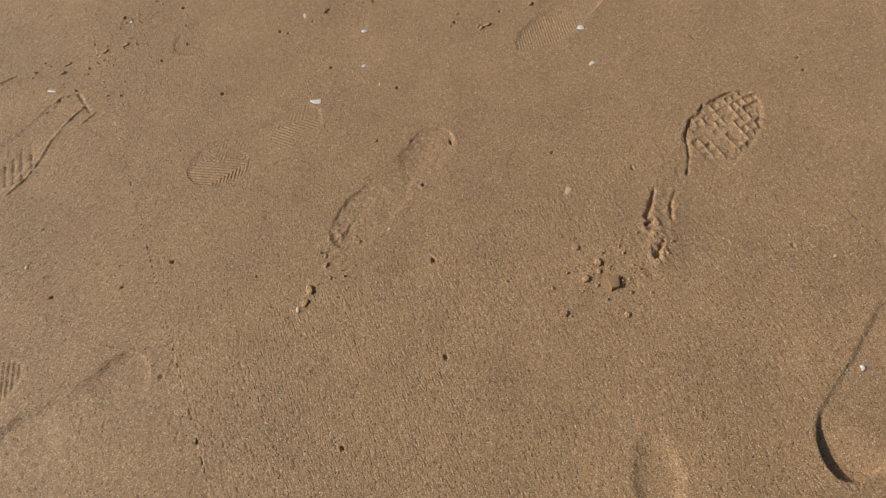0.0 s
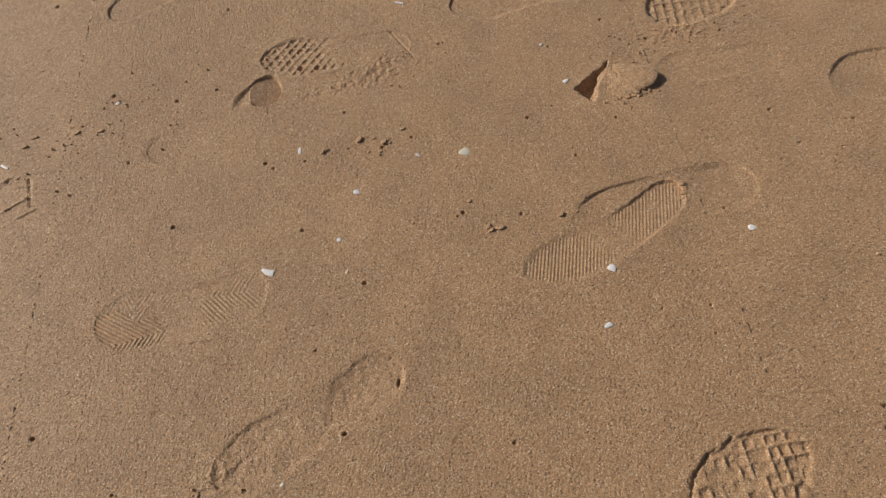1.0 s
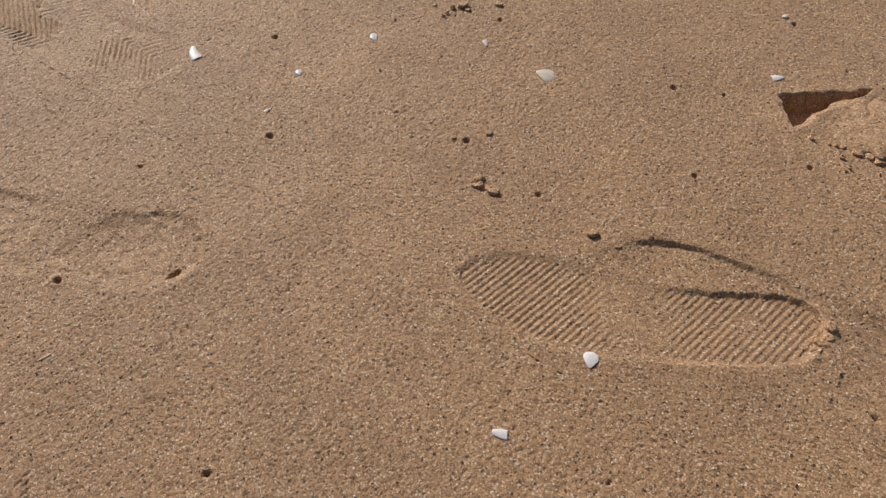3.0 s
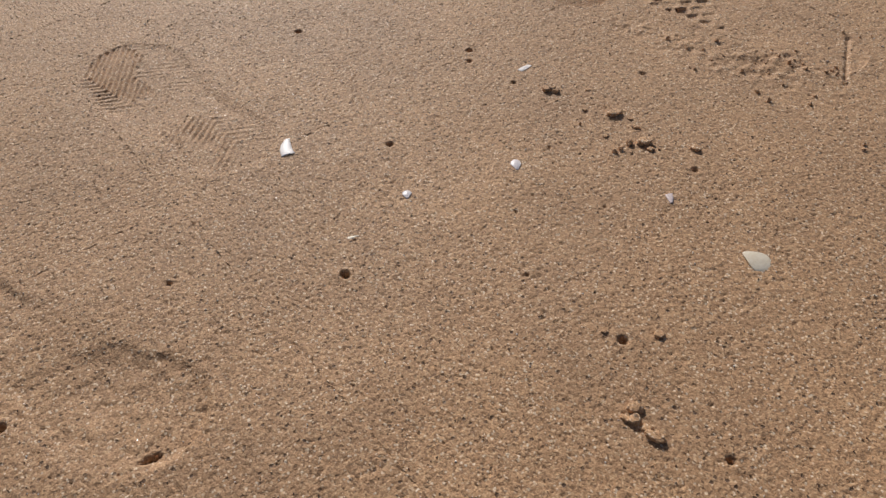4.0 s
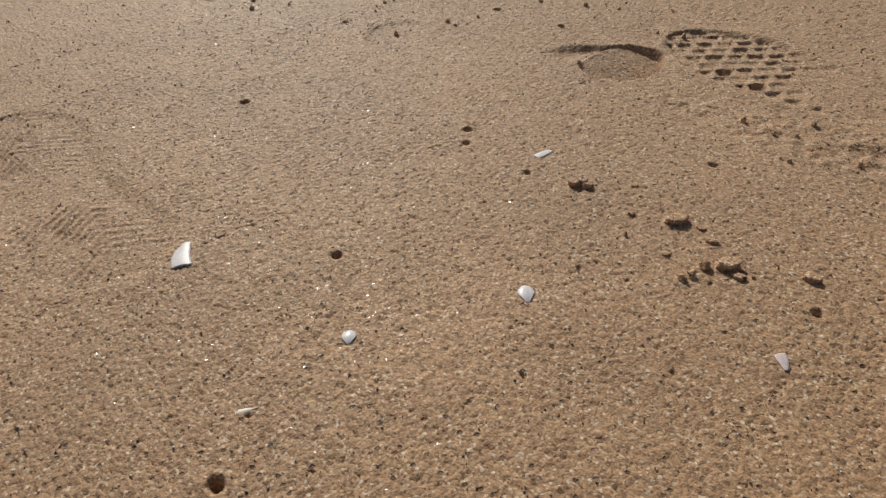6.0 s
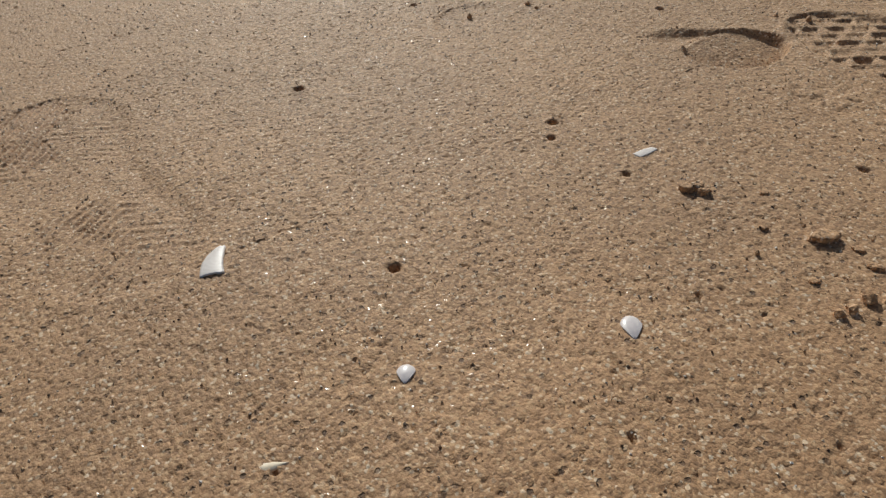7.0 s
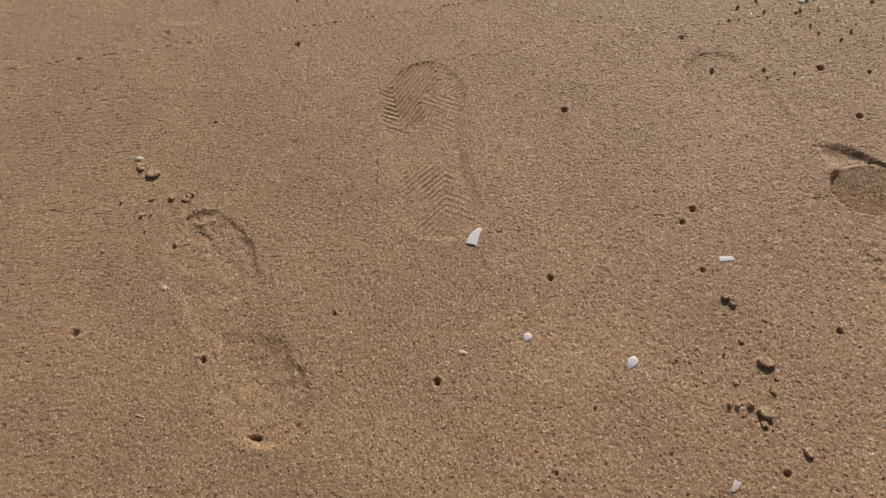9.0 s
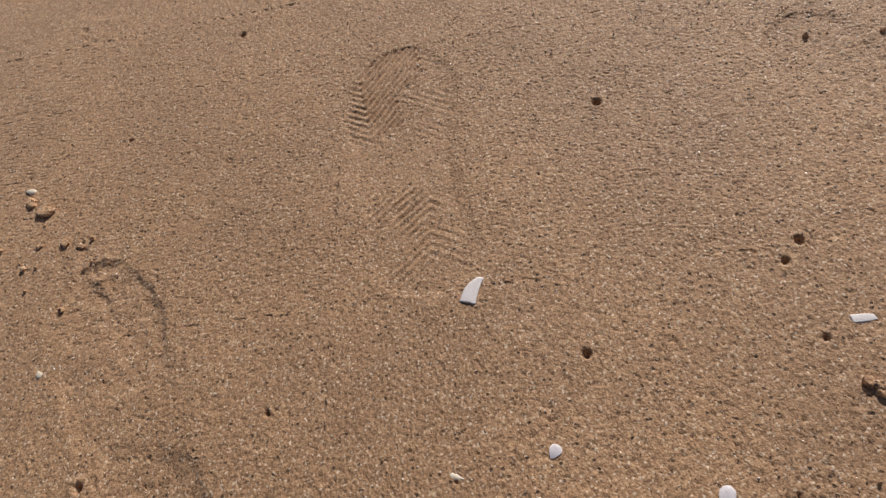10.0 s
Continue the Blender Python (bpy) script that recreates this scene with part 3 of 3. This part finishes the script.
cell_label = LABEL[:-1, :-1]
tagged(sheet("ground", cell_label == 0), "level tan beach sand with coarse grains and small pits", "sand", kind="structure")
for label, patches in PRINTS:
    patches = [k for k in patches if (cell_label == k).any()]
    if len(patches) > 1:
        rows, cols = np.nonzero(np.isin(cell_label, patches))
        thing = new("footprint")
        thing.location = (float(GX[cols].mean()), float(GY[rows].mean()), 0)
        for k in patches:
            mark = sheet(MARKS[k], cell_label == k)
            mark.parent, mark.matrix_parent_inverse = thing, Matrix.Translation(thing.location).inverted()
    elif patches:
        thing = sheet("footprint", cell_label == patches[0])
    tagged(thing, label, "footprint", "footprints in the sand")


# ---- loose things ----
def linked(name, bm, mat, place, turn=0.0, tilt=0.0, roll=0.0, smooth=True, sink=0.0):
    me = bpy.data.meshes.new(name)
    for f in bm.faces:
        f.smooth = smooth
    bm.to_mesh(me)
    bm.free()
    me.materials.append(mat)
    ob = new(name, me)
    x, y = place
    ob.matrix_world = pose(x, y, 0, roll, tilt, turn)
    low = min((ob.matrix_world @ v.co).z for v in me.vertices)
    z = min(ground_z(x, y), ground_z(x + 0.003, y), ground_z(x - 0.003, y), ground_z(x, y + 0.003), ground_z(x, y - 0.003))
    ob.matrix_world = pose(x, y, z - low - sink, roll, tilt, turn)
    return ob


def clod_mesh(size, flat, seed, sub=4):
    bm = bmesh.new()
    bmesh.ops.create_icosphere(bm, subdivisions=sub, radius=0.5)
    off = Vector((seed * 3.7, seed * 1.9, seed * 5.3))
    for v in bm.verts:
        p = v.co * 2
        k = 1 + 0.32 * noise.noise(p * 1.1 + off) + 0.22 * noise.noise(p * 2.9 + off) + 0.10 * noise.noise(p * 7 + off)
        v.co = Vector((v.co.x * k * size[0], v.co.y * k * size[1], max(0.30 * math.tanh(5 * v.co.z) * (0.6 + 0.4 * k), -0.28) * flat))
    return bm


def fan_shell(long, wide, high, ribs, seed):
    """One valve: umbo at -x, margin at +x, domed, with radial ribs and thickness."""
    r = random.Random(seed)
    bm = bmesh.new()
    na, nr = 30, 12
    rag = [1 + 0.015 * r.uniform(-1, 1) for _ in range(na + 1)]
    layers = []
    for drop in (0.0, 0.0007):
        grid = []
        for i in range(nr + 1):
            t = i / nr
            row = []
            for j in range(na + 1):
                th = 0.93 * math.pi * (2 * j / na - 1)
                k = t * (rag[j] if i == nr else 1)
                x, y = k * long / 2 * (1 + math.cos(th)), k * wide / 2 * math.sin(th) * (1 + 0.58 * math.cos(th)) * 0.9
                rho = math.hypot((x - 0.5 * long) / (0.56 * long), y / (0.57 * wide))
                rib = (0.00010 if ribs > 12 else 0.00002) * math.cos(ribs * th) * t
                row.append(bm.verts.new((x - long / 2, y, high * math.sqrt(max(0.0, 1 - rho * rho)) + rib - drop)))
            grid.append(row)
        layers.append(grid)
    top, low = layers
    for i in range(nr):
        for j in range(na):
            bm.faces.new((top[i][j], top[i + 1][j], top[i + 1][j + 1], top[i][j + 1]))
            bm.faces.new((low[i][j], low[i][j + 1], low[i + 1][j + 1], low[i + 1][j]))
    for j in range(na):
        bm.faces.new((top[nr][j], low[nr][j], low[nr][j + 1], top[nr][j + 1]))
    for i in range(nr):
        bm.faces.new((top[i][0], low[i][0], low[i + 1][0], top[i + 1][0]))
        bm.faces.new((top[i][na], top[i + 1][na], low[i + 1][na], low[i][na]))
    bmesh.ops.remove_doubles(bm, verts=bm.verts, dist=1e-6)
    bmesh.ops.recalc_face_normals(bm, faces=bm.faces)
    return bm


def shard(long, wide, curve, seed, bent=0.0, ends=None, thick=0.0007):
    """A broken piece of shell: a curved plate with ragged corners and real thickness."""
    r = random.Random(seed)
    bm = bmesh.new()
    nx, ny = 18, 10
    w_end = ends or [r.uniform(0.55, 1.0), r.uniform(0.6, 1.0)]
    layers = []
    for drop in (0.0, thick):
        grid = []
        for i in range(nx + 1):
            s = 2 * i / nx - 1
            half = wide / 2 * (w_end[0] * (1 - s) / 2 + w_end[1] * (1 + s) / 2 + 0.16 * (1 - s * s)) * (1 + 0.07 * noise.noise(Vector((s * 4, seed, 0))))
            row = []
            for j in range(ny + 1):
                t = 2 * j / ny - 1
                x = long / 2 * s * (1 + 0.10 * noise.noise(Vector((t * 2.5, seed + 9, s)))) * (1 - 0.10 * t * (1 if s > 0 else -0.4))
                y = half * t + bent * (1 - s * s)
                row.append(bm.verts.new((x, y, curve * (1 - t * t) + 0.4 * curve * (1 - s * s) + 0.00002 * math.sin(5 * math.pi * t) - drop)))
            grid.append(row)
        layers.append(grid)
    top, low = layers
    for i in range(nx):
        for j in range(ny):
            bm.faces.new((top[i][j], top[i + 1][j], top[i + 1][j + 1], top[i][j + 1]))
            bm.faces.new((low[i][j], low[i][j + 1], low[i + 1][j + 1], low[i + 1][j]))
    rim = [(i, 0) for i in range(nx)] + [(nx, j) for j in range(ny)] + [(i, ny) for i in range(nx, 0, -1)] + [(0, j) for j in range(ny, 0, -1)]
    for (i, j), (k, m) in zip(rim, rim[1:] + rim[:1]):
        bm.faces.new((top[i][j], low[i][j], low[k][m], top[k][m]))
    bmesh.ops.recalc_face_normals(bm, faces=bm.faces)
    return bm


def put_fan(place, long, wide, high, mat, turn, label, seed, tilt=0.0, ribs=8, sink=0.0008):
    return tagged(linked("seashell", fan_shell(long, wide, high, ribs, seed), mat, place, turn, tilt, sink=sink), label, "shell", "shells scattered on the sand")


def put_shard(place, long, wide, curve, mat, turn, label, seed, tilt=0.0, bent=0.0, ends=None):
    return tagged(linked("shell_fragment", shard(long, wide, curve, seed, bent, ends), mat, place, turn, tilt, sink=0.0002), label, "shell fragment", "shells scattered on the sand")


def put_clod(place, size, flat, turn, seed, label="small crumbly lump of caked sand", mat=None, name="sand_clod"):
    return tagged(linked(name, clod_mesh(size, flat, seed), mat or CLOD, place, turn, sink=0.10 * flat), label, "sand clod", "clods on the sand")


tagged(linked("stone", shard(0.0190, 0.0150, 0.0004, 71, 0.0, (0.70, 0.95), 0.0060), STONE, (0.0215, -0.5415), 70, 4, smooth=False, sink=0.0015),
       "flat angular brown stone chip beside a boot print", "stone")
put_shard((-0.2568, -0.0046), 0.0200, 0.0108, 0.0006, WHITE, -29, "white pointed shell fragment beside a herringbone shoe print", 3, bent=-0.0016, ends=(0.40, 0.95))
put_fan((-0.1190, 0.1135), 0.0124, 0.0082, 0.0018, PEARL, 145, "small pearly white clam shell lying dome up", 4)
put_fan((-0.1500, 0.0320), 0.0090, 0.0070, 0.0015, PEARL, 145, "tiny white clam shell on bare sand", 5)
put_fan((0.0555, 0.1605), 0.0205, 0.0175, 0.0024, CREAM, 8, "cream fan-shaped clam shell with a pointed tip, margin half buried", 6, tilt=6, ribs=14, sink=0.0021)
put_shard((-0.0180, 0.1675), 0.0092, 0.0055, 0.0005, FADED, 140, "small translucent white shell piece", 7, ends=(0.35, 0.95))
put_shard((-0.1415, -0.0220), 0.0088, 0.0044, 0.0005, CREAM, 70, "tiny cream pointed shell chip", 8, ends=(0.9, 0.08))
put_shard((-0.2065, 0.2100), 0.0125, 0.0060, 0.0002, WHITE, 88, "flat whitish shell chip", 9, ends=(0.8, 0.55))
put_fan((0.2310, -0.0790), 0.0130, 0.0115, 0.0015, WHITE, 110, "whitish shell at the edge of a ribbed print", 10)
put_shard((0.2045, -0.1620), 0.0110, 0.0080, 0.0005, WHITE, 20, "white broken shell piece on smooth sand", 11, ends=(0.40, 0.85))
put_fan((0.4415, -0.0460), 0.0125, 0.0095, 0.0015, WHITE, 160, "white shell lying apart on smooth sand", 12)
put_shard((0.2425, 0.2765), 0.0110, 0.0085, 0.0006, WHITE, 40, "white shell piece beside a lifted sand slab", 13, ends=(0.9, 0.3))
put_fan((-0.2375, -0.3080), 0.0065, 0.0050, 0.0016, CREAM, 30, "small cream shell on the rim of a shoe print", 14)
put_fan((-0.4120, -0.3740), 0.0110, 0.0060, 0.0024, CREAM, 75, "small pale shell near a blurred print", 15)
put_shard((0.0403, -0.3737), 0.0150, 0.0110, 0.0005, BROWN, 40, "pale tan worn shell piece on smooth sand", 16, ends=(0.45, 0.80))
put_fan((-0.5210, 0.3700), 0.0085, 0.0070, 0.0026, WHITE, 15, "small white shell among crumbs of sand", 17)
put_shard((-0.0150, 0.5210), 0.0170, 0.0050, 0.0010, WHITE, -25, "narrow white shell splinter", 18)
put_fan((0.2180, 0.3660), 0.0070, 0.0060, 0.0022, WHITE, 50, "tiny white shell near a boot print", 19)
put_shard((-0.6970, 0.2630), 0.0170, 0.0045, 0.0010, WHITE, -35, "narrow white shell splinter beside a shoe print", 20)
put_shard((-0.1100, -0.3050), 0.0100, 0.0018, 0.0002, BROWN, 70, "thin pale shell splinter", 21)
put_fan((0.3202, -0.6440), 0.0075, 0.0060, 0.0016, BROWN, 10, "small tan shell on smooth sand", 22)
put_fan((0.2440, -0.7910), 0.0090, 0.0075, 0.0024, WHITE, 40, "small white shell by a deep print", 23)
put_fan((-0.7900, -0.1040), 0.0080, 0.0060, 0.0020, CREAM, 70, "small pale shell on smooth sand", 24)

def clods(*rows):
    for place, size, flat, turn, seed in rows:
        k = 0.74 if abs(place[1] - 0.05) < 0.19 else 1.0
        put_clod(place, (k * size[0], k * size[1]), 0.85 * k * flat, turn, seed)


# around the small shells
clods(((-0.1695, 0.1990), (0.0085, 0.0075), 0.0105, 30, 1), ((-0.1630, 0.2035), (0.0085, 0.0070), 0.0100, 80, 70), ((-0.1672, 0.2035), (0.0090, 0.0060), 0.0115, 50, 71),
      ((-0.1090, 0.2150), (0.0155, 0.0110), 0.0125, 55, 2), ((-0.0690, 0.2030), (0.0150, 0.0110), 0.0130, 40, 3), ((-0.0610, 0.2000), (0.0090, 0.0060), 0.0060, 15, 72),
      ((-0.0964, 0.2190), (0.0065, 0.0050), 0.0055, 0, 4), ((-0.0855, 0.2135), (0.0080, 0.0050), 0.0055, 20, 5), ((-0.0951, 0.1884), (0.0060, 0.0045), 0.0040, 70, 6),
      ((-0.0380, 0.2240), (0.0110, 0.0085), 0.0085, 15, 7), ((-0.0275, 0.2055), (0.0065, 0.0050), 0.0045, 0, 8), ((-0.1287, 0.2015), (0.0050, 0.0040), 0.0045, 40, 73),
      ((-0.1300, 0.2140), (0.0045, 0.0035), 0.0040, 10, 74), ((-0.1455, 0.2245), (0.0050, 0.0035), 0.0040, 60, 75), ((0.05, 0.067), (0.009, 0.007), 0.007, 60, 9),
      ((0.027, 0.044), (0.006, 0.005), 0.004, 60, 10), ((0.18, 0.02), (0.013, 0.008), 0.011, 35, 11), ((0.203, 0.021), (0.007, 0.004), 0.005, 50, 12))
clods(((0.0715, 0.0175), (0.012, 0.008), 0.010, 40, 13), ((0.0755, 0.0118), (0.010, 0.008), 0.010, 100, 14), ((0.0716, 0.0090), (0.007, 0.005), 0.006, 10, 76),
      ((0.0833, 0.0134), (0.008, 0.006), 0.006, 60, 77), ((0.0890, 0.0120), (0.015, 0.008), 0.010, 20, 15),
      ((0.68, -0.025), (0.011, 0.009), 0.008, 20, 36), ((0.724, 0.007), (0.012, 0.01), 0.009, 60, 37), ((0.754, -0.025), (0.013, 0.01), 0.009, 10, 38),
      ((0.653, -0.039), (0.014, 0.012), 0.01, 0, 30), ((-0.493, 0.236), (0.012, 0.006), 0.007, 20, 31))
# by the boot print and the blurred print
clods(((-0.351, -0.345), (0.006, 0.005), 0.005, 0, 18), ((-0.344, -0.307), (0.008, 0.004), 0.004, 60, 19), ((-0.349, -0.322), (0.008, 0.006), 0.007, 30, 20),
      ((-0.011, -0.519), (0.012, 0.009), 0.009, 20, 21), ((0.018, -0.504), (0.012, 0.009), 0.01, 60, 22), ((0.012, -0.516), (0.007, 0.006), 0.006, 60, 62),
      ((-0.002, -0.535), (0.006, 0.005), 0.005, 10, 63), ((-0.065, -0.552), (0.012, 0.009), 0.009, 0, 24), ((0.095, -0.541), (0.01, 0.007), 0.004, 70, 26),
      ((0.001, -0.468), (0.01, 0.008), 0.007, 10, 27), ((0.013, -0.593), (0.009, 0.007), 0.006, 50, 28), ((0.128, -0.486), (0.012, 0.009), 0.003, 30, 29))
# farther off
clods(((-0.658, 0.319), (0.012, 0.006), 0.006, 10, 32), ((-0.671, 0.301), (0.01, 0.007), 0.007, 0, 33), ((-0.585, 0.316), (0.012, 0.006), 0.006, 30, 34),
      ((-0.544, 0.313), (0.013, 0.006), 0.006, 15, 35))
put_clod((-0.385, -0.351), (0.016, 0.009), 0.008, 85, 60, "pale elongated pellet of dry caked sand", PALE)
put_clod((-0.398, -0.368), (0.013, 0.007), 0.006, 40, 61, "pale elongated pellet of dry caked sand", PALE)


def step_f(k):
    k = min(max(k, 0.0), 1.0)
    return k * k * (3 - 2 * k)


def lifted_slab(place, turn, tilt):
    """A plate of caked sand that a shoe tip has pried up on one side."""
    bm = bmesh.new()
    rings, seg = 24, 96
    grid_top, grid_low = [], []
    for layer in (0, 1):
        grid = []
        for i in range(1, rings + 1):
            t = i / rings
            row = []
            for j in range(seg):
                th = 2 * math.pi * j / seg
                r = 1 + 0.10 * math.cos(3 * th + 0.5) + 0.10 * noise.noise(Vector((math.cos(th) * 1.5, math.sin(th) * 1.5, 3)))
                broken = math.exp(-((th - 5.25) / 0.55) ** 2)
                r += (0.05 + 0.16 * broken) * noise.noise(Vector((math.cos(th) * 9, math.sin(th) * 9, 8))) - 0.10 * broken
                flat = 1.0 if math.cos(th) > 0 else 0.93
                x, y = 0.054 * t * r * flat * math.cos(th), 0.037 * t * r * math.sin(th)
                x += 0.30 * y * step_f(-x / 0.04)
                z = 0.0030 * (1 - t ** 6) + 0.0011 * noise.noise(Vector((x * 90, y * 90, 1))) + 0.0007 * noise.noise(Vector((x * 400, y * 400, 2)))
                z -= 0.0024 * math.exp(-((x + 0.004 + 0.15 * y + 0.002 * math.sin(y * 300)) / 0.0010) ** 2) * step_f((y - 0.004) / 0.01)
                row.append(bm.verts.new((x, y, z if layer == 0 else -0.011 + 0.002 * noise.noise(Vector((x * 120, y * 120, 5))))))
            grid.append(row)
        mid = bm.verts.new((0, 0, 0.003 if layer == 0 else -0.011))
        for i in range(rings - 1):
            for j in range(seg):
                k = (j + 1) % seg
                bm.faces.new((grid[i][j], grid[i + 1][j], grid[i + 1][k], grid[i][k]))
        for j in range(seg):
            bm.faces.new((mid, grid[0][j], grid[0][(j + 1) % seg]))
        (grid_top if layer == 0 else grid_low).append(grid[-1])
    top, low = grid_top[0], grid_low[0]
    for j in range(seg):
        k = (j + 1) % seg
        bm.faces.new((top[j], low[j], low[k], top[k]))
    bmesh.ops.recalc_face_normals(bm, faces=bm.faces)
    ob = linked("sand_slab", bm, SAND, place, turn)
    ob.matrix_world = pose(place[0], place[1], 0.0008, 0, tilt, turn)
    return tagged(ob, "lifted cracked slab of caked sand beside a toe scuff", "sand slab")


lifted_slab((0.3325, 0.2585), 0, -7.5)

for x, y, k in ((0.332, 0.2225, 9), (0.342, 0.2245, 8), (0.351, 0.2235, 10), (0.360, 0.2270, 8), (0.369, 0.2290, 7), (0.320, 0.2235, 6)):
    put_clod((x, y), (0.001 * k, 0.0007 * k), 0.0006 * k, 40 * k, 40 + k, "dark crumb broken from the slab edge")

for x, y, k in ((0.3590, 0.0500, 5), (0.3660, 0.0440, 10), (0.3690, 0.0350, 7), (0.3650, 0.0290, 11), (0.3620, 0.0210, 5)):
    put_clod((x, y), (0.001 * k, 0.0007 * k), 0.0007 * k, 50 * k, 50 + k, "crumb of sand pushed up at a heel edge")

# small crumbs of caked sand, strewn where feet kicked them up
kicked = [(-0.58, 0.31, 0.11, 0.040, 70), (-0.40, 0.39, 0.10, 0.035, 40), (-0.03, 0.385, 0.03, 0.008, 16), (-0.03, 0.43, 0.012, 0.03, 6), (0.47, 0.345, 0.05, 0.015, 60), (0.05, 0.70, 0.45, 0.12, 60), (0.65, -0.02, 0.10, 0.05, 20), (0.02, -0.53, 0.06, 0.04, 80), (0.45, 0.35, 0.06, 0.03, 50), (-0.08, 0.20, 0.025, 0.015, 7), (-0.06, 0.34, 0.08, 0.03, 30),
          (-0.35, -0.33, 0.04, 0.03, 20), (-0.62, 0.15, 0.07, 0.07, 16), (0.34, 0.215, 0.03, 0.012, 20)]
bits = bmesh.new()
for cx, cy, sx, sy, many in kicked:
    for _ in range(many):
        x, y, r = cx + sx * rng.normal(), cy + sy * rng.normal(), 0.0006 + 0.0019 * rng.random() ** 2
        if math.hypot(x + 0.264, y - 0.351) < 0.042:        # none in the scooped dent
            continue
        made = bmesh.ops.create_icosphere(bits, subdivisions=1, radius=r, matrix=Matrix.Translation((x, y, ground_z(x, y) + 0.45 * r)))
        for w in made["verts"]:
            w.co += Vector(rng.normal(0, 0.16, 3)) * r
me = bpy.data.meshes.new("sand_crumbs")
bits.to_mesh(me)
bits.free()
me.materials.append(CLOD)
tagged(new("sand_crumbs", me), "small crumbs of caked sand kicked up by shoes", "sand crumbs", kind="stuff")

# loose coarse grains strewn on the surface: fine ones where the shells lie, coarser ones over the trodden sand
gx = np.r_[rng.uniform(-0.50, 0.42, 8000), rng.uniform(-0.92, 0.95, 17000)]
gy = np.r_[rng.uniform(-0.32, 0.47, 8000), rng.uniform(-0.90, 0.88, 17000)]
size = np.r_[0.00030 + 0.00040 * rng.random(8000) ** 2, 0.00050 + 0.00050 * rng.random(17000) ** 2]
near_shells = (np.arange(len(gx)) >= 8000) & (gx > -0.45) & (gx < 0.25) & (gy > -0.25) & (gy < 0.40)
size[near_shells] *= 0.62
corners = np.array([(1, 0, 0), (-1, 0, 0), (0, 1, 0), (0, -1, 0), (0, 0, 1), (0, 0, -1)], float)
faces8 = np.array([(0, 2, 4), (2, 1, 4), (1, 3, 4), (3, 0, 4), (2, 0, 5), (1, 2, 5), (3, 1, 5), (0, 3, 5)])
verts, faces = [], []
for k in range(len(gx)):
    turn = Euler(rng.uniform(0, 6.28, 3)).to_matrix()
    stretch = rng.uniform(0.7, 1.3, 3)
    pts = (corners * stretch * size[k]) @ np.array(turn).T
    pts += (gx[k], gy[k], ground_z(gx[k], gy[k]) + 0.35 * size[k])
    verts.append(pts)
    faces.append(faces8 + 6 * k)
me = bpy.data.meshes.new("loose_grains")
me.from_pydata(np.concatenate(verts).tolist(), [], np.concatenate(faces).tolist())
me.materials.append(GRAIN)
tagged(new("loose_grains", me), "loose coarse sand grains, dark, tan and white", "sand grains", kind="stuff")
